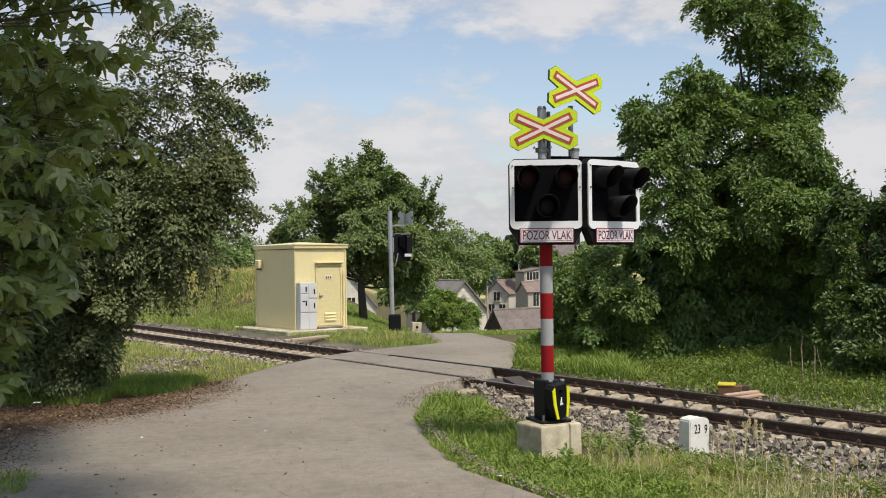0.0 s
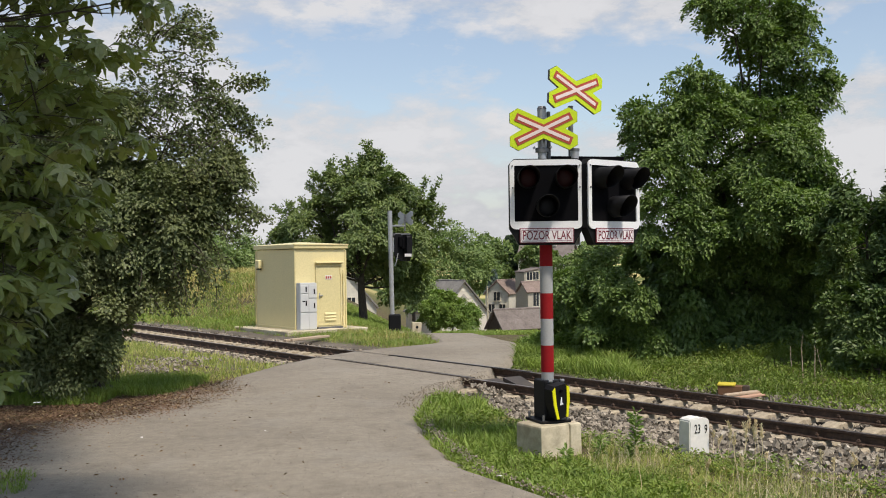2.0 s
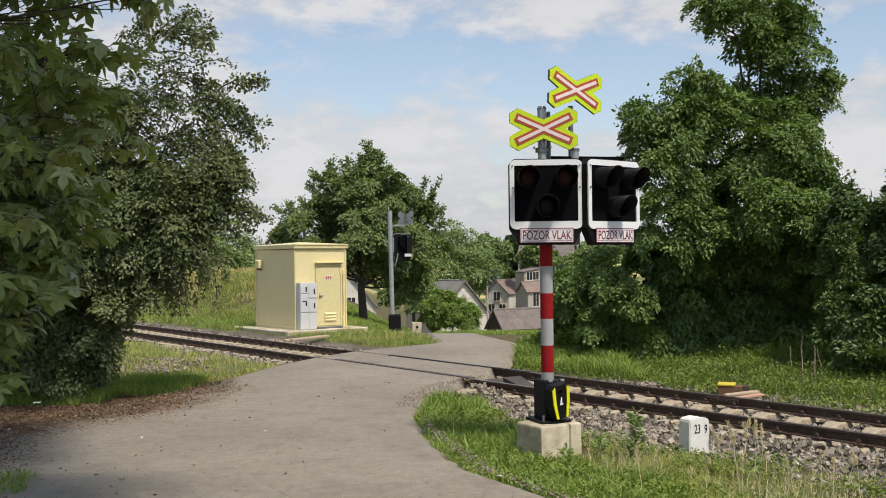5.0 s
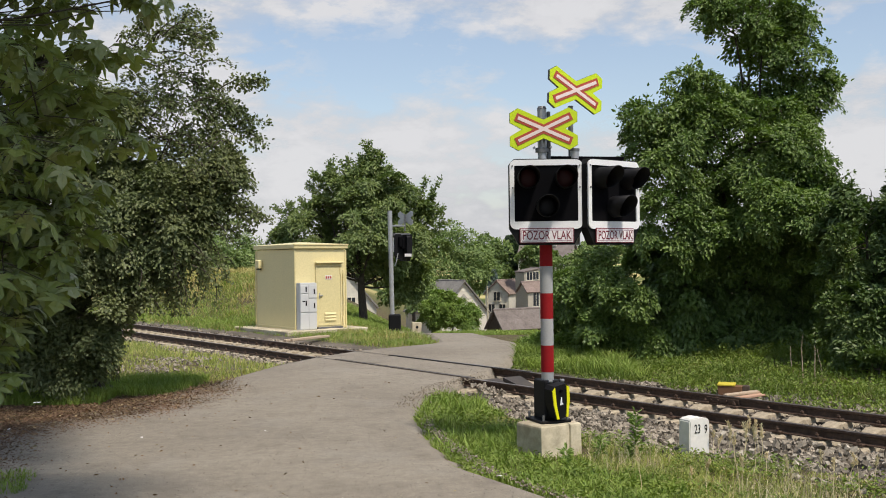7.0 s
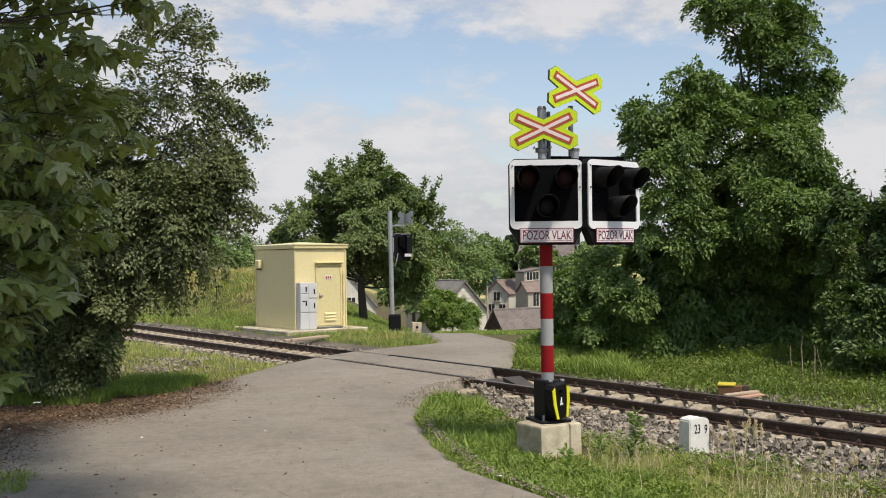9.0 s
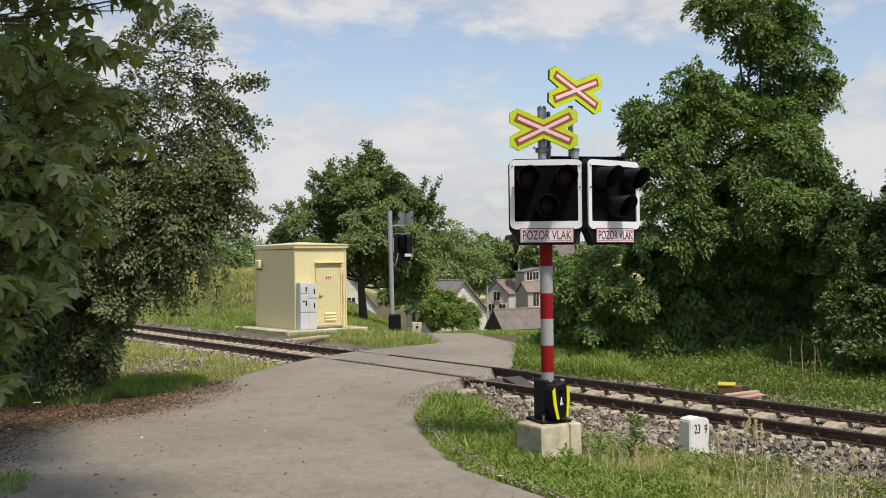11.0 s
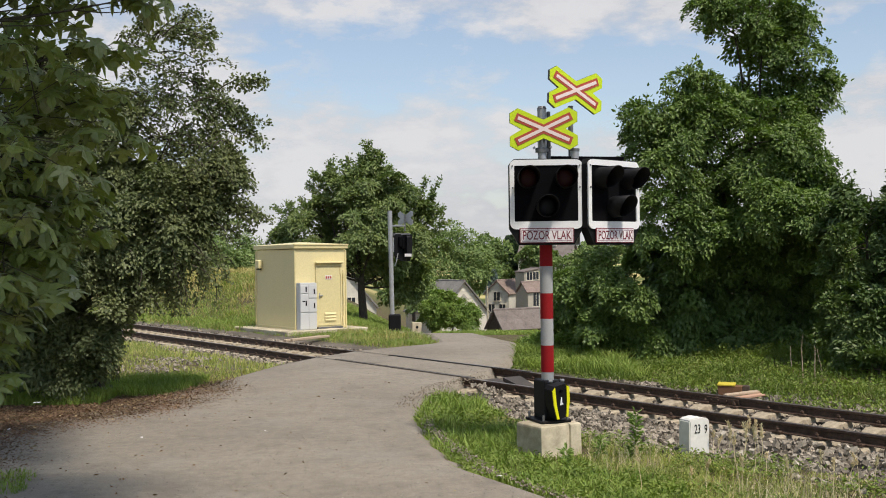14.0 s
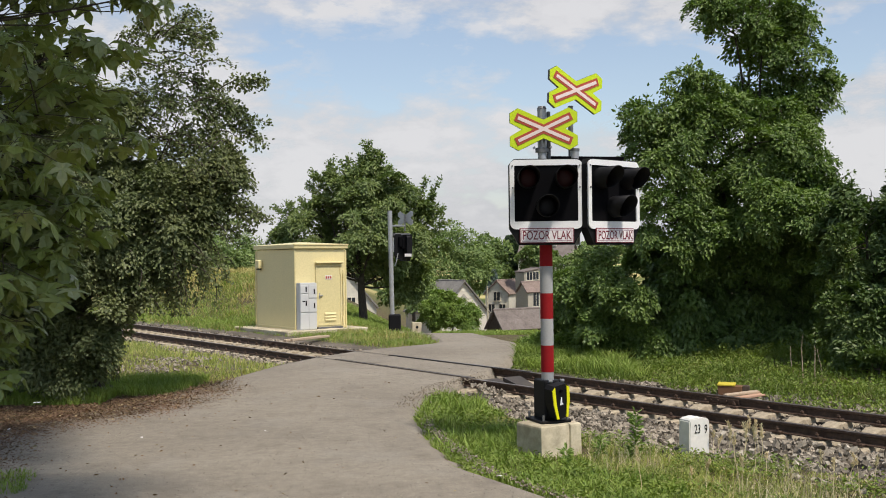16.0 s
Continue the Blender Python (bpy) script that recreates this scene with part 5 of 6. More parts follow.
def build_far_signal():
    """The signal on the other side, seen from behind."""
    x, y = -1.80, 34.7
    z = h(x, y)
    pad = thing("concrete_foundation", pose(x, y, z, 0, 0, 20), "low concrete foundation in the grass", "foundation")
    part("block", box((0.7, 0.7, 0.3), (0, 0, -0.06), 0.03), CONCRETE, pad)
    sig = thing("crossing_signal", pose(x, y, z + 0.08), "crossing signal seen from its grey and black back", "crossing signal")
    part("pole", rod(0.08, 4.25, (0, 0, 0), Matrix.Rotation(radians(-0.7), 4, "Y"), None, 16), ZINC, sig, "galvanised round pole")
    part("foot_housing", box((0.42, 0.42, 0.62), (0.08, 0, 0.31), 0.04), BLACK, sig, "black steel foot housing")
    back = [(-0.42, 0.36), (-0.36, 0.42), (0.36, 0.42), (0.42, 0.36), (0.42, -0.38), (0.32, -0.56), (-0.32, -0.56), (-0.42, -0.38)]
    for px_, pz, yaw in ((0.36, 3.05, 205), (0.52, 2.98, 118)):
        panel = part("light_panel", slab([(a * 0.78, b * 0.9) for a, b in back], 0.14), BLACK, sig, "black back of a lamp board", pose(px_, 0.22, pz, 0, 0, yaw))
        part("back_box", box((0.42, 0.14, 0.36), (0, 0.2, 0.1), 0.02), HOOD, panel)
        part("rim_edge", box((0.03, 0.05, 0.5), (0.34, 0.02, 0.0), 0.004), WHITE, panel, "white rim seen from its edge")
    part("cross_arm", box((0.7, 0.06, 0.07), (0.30, 0.08, 3.42), 0.008), ZINC_DARK, sig)
    part("cross_arm", box((0.5, 0.05, 0.06), (0.22, 0.04, 3.72), 0.008), ZINC, sig)
    part("tag_plate", box((0.24, 0.01, 0.10), (0.58, -0.2, 2.68), 0.002), PLATE, sig, "small white plate")
    part("cable", mesh_of("cable", *cable([(0.1, -0.02, 2.3), (0.16, -0.05, 2.45), (0.22, -0.03, 2.75)], 0.018)), ZINC, sig)
    for px_, pz, yaw in ((0.50, 3.98, 132), ):
        cs = part("cross_sign", slab(CROSS, 0.02), ZINC, sig, "bare grey back of a cross board", pose(px_, 0.12, pz, 0, 0, yaw))
        part("sign_post", rod(0.03, 0.6, (0, 0.05, -0.45), None, None, 10), ZINC_DARK, cs)


def cable(path, r):
    v, f = tube(path, r, r, 6)
    return v, f


def build_hut():
    """The cream equipment hut on its slab, its door towards the road."""
    x, y = -4.89, 32.58
    turn = math.degrees(math.atan2(NY, NX))
    slab_ob = thing("concrete_slab", pose(x, y, -0.06, 0, 0, turn), "low pale concrete slab under the hut", "slab")
    part("slab_body", box((3.1, 3.9, 0.50), (0.92, 1.35, -0.19), 0.02), CONCRETE, slab_ob)
    hut = thing("equipment_hut", pose(x, y, 0.0, 0, 0, turn), "cream sheet-metal railway equipment hut beside the track", "hut")
    W, L, H = 1.95, 2.80, 2.66
    part("wall", box((W, 0.06, H), (W / 2, 0.03, H / 2), 0.006), CREAM, hut)
    part("wall", box((W, 0.06, H), (W / 2, L - 0.03, H / 2), 0.006), CREAM, hut)
    part("wall", box((0.06, L - 0.124, H), (0.03, L / 2, H / 2), 0.004), CREAM, hut)
    part("wall", box((0.06, L - 0.124, H), (W - 0.03, L / 2, H / 2), 0.004), CREAM, hut)
    for cx, cy in ((0, 0), (W, 0), (0, L), (W, L)):
        part("corner_trim", box((0.055, 0.055, H - 0.06), (cx, cy, H / 2), 0.008), CREAM_DOOR, hut, "pale corner strip")
    part("base_rail", box((W + 0.04, 0.03, 0.08), (W / 2, -0.012, 0.04), 0.006), CREAM_DOOR, hut)
    part("base_rail", box((0.03, L - 0.1, 0.08), (-0.012, L / 2, 0.04), 0.006), CREAM_DOOR, hut)
    bm = bmesh.new()
    o = 0.07
    box((W + 2 * o, L + 2 * o, 0.15), (W / 2, L / 2, H + 0.095), 0.015, bm)
    lo = [bm.verts.new(p) for p in ((-o + 0.02, -o + 0.02, H + 0.17), (W + o - 0.02, -o + 0.02, H + 0.17), (W + o - 0.02, L + o - 0.02, H + 0.17), (-o + 0.02, L + o - 0.02, H + 0.17))]
    hi = bm.verts.new((W / 2, L / 2, H + 0.27))
    for k in range(4):
        bm.faces.new((lo[k], lo[(k + 1) % 4], hi))
    part("roof", bm, CREAM_DOOR, hut, "flat cream roof with a broad fascia")
    part("gutter_line", box((W + 2 * o + 0.02, 0.03, 0.035), (W / 2, -o - 0.012, H + 0.155), 0.006), CREAM, hut)
    door = part("door", box((0.90, 0.04, 1.98), (0, 0, 0.99), 0.008), CREAM_DOOR, hut, "closed cream steel door", pose(1.27, -0.022, 0.09))
    for sx in (-0.475, 0.475):
        part("door_frame", box((0.045, 0.06, 2.03), (sx, 0.0, 1.01), 0.006), CREAM, door)
    part("door_frame", box((1.0, 0.06, 0.05), (0, 0.0, 2.02), 0.006), CREAM, door)
    part("rain_hood", box((1.06, 0.13, 0.05), (0, -0.05, 2.12), 0.012), CREAM, door, "small cream rain hood")
    part("handle", box((0.13, 0.05, 0.03), (-0.33, -0.045, 1.02), 0.008), ZINC, door, "metal door handle")
    part("handle_plate", box((0.05, 0.012, 0.2), (-0.37, -0.025, 1.0), 0.004), ZINC, door)
    for z0 in (0.25, 1.72):
        part("hinge", rod(0.022, 0.2, (0.44, -0.035, z0), None, None, 8), CREAM, door)
    for k in range(3):
        part("louvre", box((0.42, 0.05, 0.085), (0.03, -0.03, 0.20 + 0.10 * k), 0.01, None, Matrix.Rotation(radians(-22), 4, "X")), CREAM, door, "ventilation louvre")
    part("warning_plate", box((0.24, 0.006, 0.14), (-0.02, -0.024, 1.62), 0.002), PLATE, door, "small white notice")
    for k in range(3):
        part("notice_bar", box((0.05, 0.004, 0.09), (-0.10 + 0.08 * k, -0.029, 1.62)), DARK_RED, door)
    part("door_step", box((0.95, 0.12, 0.06), (1.27, -0.08, 0.03), 0.008), ZINC_DARK, hut)
    part("conduit", mesh_of("conduit", *cable([(1.70, -0.03, 2.0), (1.78, -0.05, 1.97), (1.83, -0.05, 1.88), (1.83, -0.05, 0.42), (1.80, -0.05, 0.34), (1.82, -0.05, 0.05)], 0.018)), CREAM, hut, "cream conduit beside the door")
    # ventilation hood high on the side wall
    part("vent_hood", box((0.16, 0.30, 0.30), (-0.08, L - 0.35, 2.18), 0.03), CREAM, hut, "small cream ventilation hood")
    part("vent_outlet", box((0.10, 0.18, 0.05), (-0.07, L - 0.35, 2.01), 0.005), BLACK, hut)
    # meter cabinet before the wall
    cab = thing("meter_cabinet", pose(*(Vector((x, y, 0.0)) + Matrix.Rotation(radians(turn), 3, "Z") @ Vector((0.33, -0.17, 0))), 0, 0, turn), "light grey plastic meter cabinet against the hut", "cabinet")
    part("cabinet_body", box((0.62, 0.26, 1.55), (0, 0, 0.775), 0.012), CABINET, cab)
    for cx, z0, z1 in ((-0.175, 0.02, 0.56), (0.175, 0.02, 0.56), (-0.175, 0.58, 1.18), (0.175, 0.58, 1.02), (-0.175, 1.20, 1.48), (0.175, 1.04, 1.48)):
        d = part("cabinet_door", box((0.295, 0.02, z1 - z0 - 0.015), (cx * 0.88, -0.14, (z0 + z1) / 2), 0.005), CABINET, cab, "grey cabinet door")
        if z0 > 0.5:
            part("window_slot", box((0.05, 0.006, 0.17), (cx * 0.88 + 0.06, -0.153, (z0 + z1) / 2), 0.002), BLACK, d, "black slot")
        if cx < 0 and z0 == 0.58:
            part("black_mark", box((0.10, 0.005, 0.04), (cx * 0.88 - 0.03, -0.152, (z0 + z1) / 2 + 0.06)), BLACK, d)
    # timbers by the slab
    for k, (px_, py_, yaw) in enumerate(((-3.95, 29.25, 58), (-4.15, 29.15, 60))):
        pl = thing("timber", pose(px_, py_, -0.02, 0, 0, yaw), "long bleached timber lying beside the slab", "timber", "timbers by the hut")
        part("beam", box((1.7, 0.10, 0.07), (0, 0, 0), 0.010), TIMBER, pl)


def build_marker():
    x, y = 2.98, 11.62
    st = thing("distance_stone", pose(x, y, -0.02, 0, 1.5, 25), "white-painted concrete distance stone beside the ballast", "distance marker")
    bm = bmesh.new()
    pts = [(-0.15, -0.25), (0.15, -0.25), (0.145, 0.36), (0.125, 0.385), (0.0, 0.405), (-0.125, 0.385), (-0.145, 0.36)]
    slab([(a, b - 0.05) for a, b in pts], 0.20, bm)
    bmesh.ops.bevel(bm, geom=bm.edges[:], offset=0.010, segments=2, affect="EDGES")
    part("stone", bm, painted("chipped_white_paint", (0.74, 0.72, 0.66), 0.8, 0.30, 12), st)
    part("numerals", lettering("23", 0.150, 0.62, bold=0.004), BLACK, st, "black painted numerals", pose(-0.035, -0.004, 0.215))
    part("numerals", lettering("9", 0.145, 0.62, bold=0.004), BLACK, st, "black painted numeral", pose(0.088, -0.004, 0.21))


def build_trackside():
    x, y, z = 4.93, 17.1, -0.34
    bx = thing("trackside_box", pose(x, y, z, 0, 0, -20), "rusty brown trackside box with a yellow lid", "trackside box")
    part("case", box((0.40, 0.26, 0.34), (0, 0, 0.17), 0.01), painted("rust_brown", (0.17, 0.085, 0.04), 0.7, 0.3), bx)
    part("lid", box((0.30, 0.29, 0.04), (-0.06, 0, 0.36), 0.012), painted("faded_yellow", (0.62, 0.50, 0.05), 0.55, 0.25), bx, "faded yellow lid")
    part("tin", box((0.12, 0.12, 0.14), (0.26, 0.05, 0.27), 0.008), BOARD, bx)
    for k, (dx, dy, yaw, l) in enumerate(((0.10, -0.30, 12, 0.62), (0.20, -0.42, 18, 0.55), (-0.08, -0.32, 3, 0.45))):
        pl = thing("plank", pose(x + dx, y + dy, -0.10 - 0.035 * k, 2, -4, yaw), "short reddish weathered board lying on the ballast edge", "plank", "boards by the box")
        part("board", box((l, 0.13, 0.035), (0, 0, 0), 0.005), painted("reddish_board", (0.50, 0.30, 0.20), 0.8, 0.3) if k else TIMBER, pl)
    # a small white stone marker in the tall grass
    x, y = (-1.00, 34.60)
    st = thing("marker_post", pose(x, y, h(x, y), 0, 6, 25), "short white concrete marker leaning in the grass", "marker")
    part("post", box((0.36, 0.16, 0.55), (0, 0, 0.2), 0.02), CONCRETE, st)
    part("black_spot", rod(0.05, 0.01, (0, -0.081, 0.3), Matrix.Rotation(radians(90), 4, "X"), None, 12), BLACK, st)


def house(name, at, yaw, w, l, wall_h, rise, wall, roof, label, windows=(), over=0.35, chimney=None, gable=None):
    """A gabled house; its gable looks towards -y in its own space, its ridge runs along y."""
    x, y, z0 = at
    g = h(x, y)
    ob = thing(name, pose(x, y, z0, 0, 0, yaw), label, "house" if "shed" not in name else "shed", "village houses" if "shed" not in name else "")
    bm = bmesh.new()
    low = min(g - z0 - 1.5, -0.5)
    fr = [(-w / 2, low), (w / 2, low), (w / 2, wall_h), (0, wall_h + rise), (-w / 2, wall_h)]
    slab(fr, l, bm)
    part("wall", bm, wall, ob)
    if gable:
        part("gable", slab([(-w / 2 + 0.05, wall_h + 0.02), (w / 2 - 0.05, wall_h + 0.02), (0, wall_h + rise - 0.06)], 0.06), gable, ob, "boarded gable", pose(0, -0.05, 0))
    sl = math.atan2(rise, w / 2)
    long = math.hypot(w / 2, rise) + over
    for sgn in (-1, 1):
        bm = box((long, l + 2 * over, 0.16), (0, 0, 0), 0.02)
        cx = sgn * (long / 2) * math.cos(sl)
        part("roof", bm, roof, ob, "", Matrix.Translation((cx, l / 2, wall_h + rise + 0.09 - (long / 2) * math.sin(sl))) @ Matrix.Rotation(sl * sgn, 4, "Y"))
    part("ridge", rod(0.14, l + 2 * over, (0, -over, wall_h + rise + 0.12), Matrix.Rotation(radians(-90), 4, "X"), None, 8), roof, ob)
    for side, u, zc, ww, hh in windows:
        m = {"f": pose(u, 0, zc), "r": pose(w / 2, u, zc, 0, 0, 90), "l": pose(-w / 2, u, zc, 0, 0, -90)}[side]
        wi = part("window", box((ww + 0.16, 0.10, hh + 0.16), (0, -0.01, 0), 0.01), PLASTER_WHITE, ob, "", m)
        part("pane", box((ww, 0.02, hh), (0, -0.065, 0)), GLASS_DARK, wi, "dark glass")
        part("mullion", box((0.06, 0.02, hh), (0, -0.08, 0)), PLASTER_WHITE, wi)
        part("sill", box((ww + 0.25, 0.14, 0.06), (0, -0.07, -hh / 2 - 0.08)), PLASTER_WHITE, wi)
    if chimney:
        ch = part("chimney", box((0.6, 0.6, 1.6), (0, 0, 0), 0.03), painted("chimney_render", (0.5, 0.47, 0.42), 0.9, 0.3), ob, "", pose(chimney[0], chimney[1], wall_h + rise + 0.1))
        part("chimney_cap", box((0.75, 0.75, 0.1), (0, 0, 0.82), 0.02), CONCRETE, ch)
    return ob


def build_village():
    wh = house("house", (2.52, 125.00, -6.60), 30, 7.0, 9, 2.4, 3.8, PLASTER_WHITE, ROOF_GREY, "white house with a steep grey tiled roof and patterned gable", [("f", 0.0, 0.6, 0.9, 1.1)], 0.4, None)
    part("gable_ornament", box((0.75, 0.06, 0.75), (0, 0, 0), 0.02, None, Matrix.Rotation(radians(45), 4, "Y")), painted("grey_diamond", (0.40, 0.37, 0.31), 0.9, 0.2, 5), wh, "grey diamond on the gable", pose(0, -0.03, 4.2))
    for k in range(4):
        part("plaster_band", box((6.6 - 1.55 * k, 0.04, 0.07), (0, -0.01, 2.45 + 0.85 * k), 0.01), PLASTER, wh, "raised plaster band")
    house("house", (8.10, 150.00, -5.69), -28, 3.9, 6.5, 2.9, 1.9, PLASTER, ROOF_RED, "cream house with a weathered red tiled roof", [("f", 0.0, 2.5, 1.0, 1.3), ("f", -0.9, 0.7, 1.0, 1.2), ("f", 0.9, 0.7, 1.0, 1.2)], 0.3)
    house("house", (13.72, 140.00, -4.92), 8, 4.6, 6, 5.4, 0.5, OCHRE, ROOF_BROWN, "tall ochre house with a flat gable", [("f", -1.55, 4.9, 0.8, 1.1), ("f", -0.65, 4.95, 0.8, 1.1), ("f", -1.4, 0.2, 0.9, 1.2)], 0.15, (1.0, 3.0))
    house("house", (11.05, 138.00, -4.65), -62, 2.6, 2.6, 2.5, 1.2, OCHRE, ROOF_RED, "low cream annexe with a weathered roof", [("r", 1.3, 1.4, 0.9, 1.8)], 0.3)
    yard = thing("terrace_wall", pose(12.4, 133.0, -5.2, 0, 0, 6), "white rendered terrace wall before the ochre house", "wall")
    part("wall_body", box((5.2, 0.3, 1.6), (0, 0, 0), 0.04), PLASTER_WHITE, yard)
    part("coping", box((5.4, 0.45, 0.12), (0, 0, 0.86), 0.02), CONCRETE, yard)
    house("house", (22.40, 170.00, 1.25), 70, 6.0, 9.0, 1.2, 2.8, PLASTER, ROOF_BROWN, "house with a broad grey-brown roof higher up the village", [("f", 0.0, 1.2, 1.0, 1.2)], 0.4, (-1.0, 3.0))
    house("garden_shed", (4.97, 96.00, -5.50), -60, 2.9, 5.0, 1.1, 1.7, BOARD, ROOF_BROWN, "brown wooden shed with a low brown roof", [("f", 0.3, 0.4, 0.5, 0.5)], 0.25)
    house("house", (-9.40, 90.00, -4.40), 12, 6.6, 9, 2.5, 4.0, PLASTER, ROOF_GREY, "cream gabled house half hidden behind the hut", [("f", 1.0, 2.9, 0.7, 1.0)], 0.25)
    x, y, z = (5.22, 118.00, -4.40)
    ob = thing("utility_pole", pose(x, y, h(x, y) - 0.2), "slim pale concrete utility pole in the village", "utility pole")
    part("pole", rod(0.14, 6.4, (0, 0, 0), None, None, 10, 0.09), CONCRETE, ob)


build_signal()
build_far_signal()
build_hut()
build_marker()
build_trackside()
build_village()


# ---- grass, weeds, litter ----
RD = np.array(ROAD)


def off_road(x, y, margin=0.05):
    lx, rx = np.interp(y, RD[:, 1], RD[:, 0]), np.interp(y, RD[:, 3], RD[:, 2])
    return (x < lx - margin) | (x > rx + margin)


def frame_sd(x, y):
    return UX * x + UY * y, NX * x + NY * y - TRACK


def blades(x, y, z, tall, wide, lean=0.35, thick_tip=0.15):
    """Bent tapering blades, three faces each."""
    n = len(x)
    a = rng.uniform(0, 2 * np.pi, n)
    b = rng.uniform(0, 2 * np.pi, n)
    hgt = tall * rng.uniform(0.5, 1.15, n)
    ln = hgt * lean * rng.uniform(0.2, 1.6, n)
    side = np.stack([np.cos(a), np.sin(a), np.zeros(n)], -1) * (wide * rng.uniform(0.6, 1.3, n) / 2)[:, None]
    over = np.stack([np.cos(b), np.sin(b), np.zeros(n)], -1)
    p = np.stack([x, y, z - 0.02], -1)
    up = np.array([0, 0, 1.0])
    m = p + up * (hgt * 0.6)[:, None] + over * (ln * 0.4)[:, None]
    t = p + up * (hgt * 0.95)[:, None] + over * ln[:, None]
    v = np.stack([p - side, p + side, m + side * 0.8, m - side * 0.8, t], 1)
    tri = np.array([(0, 1, 2), (0, 2, 3), (3, 2, 4)])
    f = (tri[None] + np.arange(n)[:, None, None] * 5).reshape(-1, 3)
    return v.reshape(-1, 3), f


def patch_height(x, y, f, seed):
    return 0.75 + 0.38 * waves(x + seed, y - seed, f) + 0.28 * waves(x - seed, y, f * 3.1)


def scatter(n, x0, x1, y0, y1, test):
    x, y = rng.uniform(x0, x1, n), rng.uniform(y0, y1, n)
    ok = test(x, y)
    return x[ok], y[ok]


def sward(name, label, mat, pieces):
    v, f = joined(*pieces)
    ob = part(name, mesh_of(name, v, f), mat)
    return tagged(ob, label, "grass", kind="stuff")


def block_free(x, y):
    return np.hypot(x - 1.27, y - 11.92) > 0.46


def sow():
    global rng
    rng = np.random.default_rng(21)

    def turf(x, y):
        s, d = frame_sd(x, y)
        return np.where(np.abs(d) < 3.0, np.maximum(height(x, y), bed_height(s, d)), height(x, y))

    def verge(x, y):
        s, d = frame_sd(x, y)
        return off_road(x, y, -0.06 + 0.0 * x) & (d < -3.15 + 1.45 * smooth(-10.2, -14.0, s) + 0.55 * smooth(-7.5, -4.0, s) + 0.25 * waves(x, y, 2.0)) & block_free(x, y) & (x > -1)

    def near_road(x, y):
        rx = np.interp(y, RD[:, 3], RD[:, 2])
        return verge(x, y) & (x < rx + 1.35 + 0.5 * waves(x, y, 1.3))

    x, y = scatter(46000, -0.6, 2.9, 8.3, 18.8, near_road)
    a = blades(x, y, turf(x, y), 0.19 * patch_height(x, y, 1.7, 3), 0.014, 0.6)
    x, y = scatter(9000, -0.6, 2.9, 8.3, 18.8, lambda x, y: near_road(x, y) & (waves(x, y, 2.2) > 0.1))
    b = blades(x, y, turf(x, y), 0.30 * patch_height(x, y, 1.7, 3), 0.017, 0.5)
    c = leaves(np.stack([x, y, height(x, y) + 0.04], -1)[:4000], rng.normal(size=(len(x), 3))[:4000] * 0.7 + np.array([0, 0, 0.6]), 0.09, 0.04, "oval")
    x, y = scatter(32000, -0.6, 4.5, 8.3, 17.5, lambda x, y: verge(x, y) & (waves(x, y, 1.9) + 0.6 * waves(x, y, 5.0) > -0.1))
    k = len(x)
    e = leaves(np.stack([x, y, turf(x, y) + rng.uniform(0.02, 0.13, k)], -1), rng.normal(size=(k, 3)) * np.array([1, 1, 0.4]), 0.050, 0.030, "oval", 1.0, rng.normal(size=(k, 3)) * 0.4 + np.array([0, 0, 1.0]))
    sward("clover", "low broad-leaved weeds among the grass", WEEDS, [e])
    sward("grass", "fresh green grass along the road edge", GRASS_FRESH, [a, b, c])
    x, y = scatter(60000, 0.6, 7.8, 8.2, 16.0, lambda x, y: verge(x, y) & ~near_road(x, y))
    far_in = smooth(-2.9, -4.1, frame_sd(x, y)[1])
    a = blades(x, y, turf(x, y), (0.06 + 0.14 * far_in) * patch_height(x, y, 1.1, 5), 0.011, 0.75)
    x, y = scatter(9000, 0.6, 7.8, 8.2, 12.5, lambda x, y: verge(x, y) & ~near_road(x, y) & (frame_sd(x, y)[1] < -3.6))
    b = blades(x, y, height(x, y), 0.30 * patch_height(x, y, 1.1, 5), 0.007, 0.7)
    sward("grass", "half-dry meadow grass before the ballast", GRASS_MIXED, [a, b])
    x, y = scatter(4200, 1.6, 7.8, 8.4, 12.0, lambda x, y: verge(x, y) & ~near_road(x, y) & (waves(x, y, 1.6) > -0.1) & (frame_sd(x, y)[1] < -3.7))
    a = blades(x, y, height(x, y), 0.36 * patch_height(x, y, 1.4, 2), 0.0055, 0.5)
    k = len(x) // 3
    p = np.stack([x, y, height(x, y) + rng.uniform(0.16, 0.32, len(x))], -1)[:k]
    p = np.repeat(p, 5, 0) + rng.normal(size=(k * 5, 3)) * np.array([0.01, 0.01, 0.03])
    b = leaves(p, rng.normal(size=(k * 5, 3)) * 0.4 + np.array([0, 0, 1.0]), 0.03, 0.007)
    sward("dry_grass", "thin straw-coloured seeding grass", STRAW, [a, b])

    def tufts(x, y):
        s, d = frame_sd(x, y)
        return patch_height(x, y, 0.8, 1) * (0.65 + 0.7 * np.clip(waves(x + 3, y, 2.6), -0.6, 1)) * (0.45 + 0.55 * smooth(1.5, 2.8, d)) * (1 + 0.8 * smooth(-6.5, -3.5, s))

    def strip(x, y):
        s, d = frame_sd(x, y)
        return (d > 1.85 + 0.3 * waves(x, y, 1.7) - 0.15 * smooth(-9.0, -5.0, s)) & (np.hypot(x - 5.0, y - 17.0) > 0.30) & (d < 8.5) & (s > -20.5) & (s < 4.5) & off_road(x, y, 0.0)

    x, y = scatter(100000, 1.2, 10, 14.5, 30, strip)
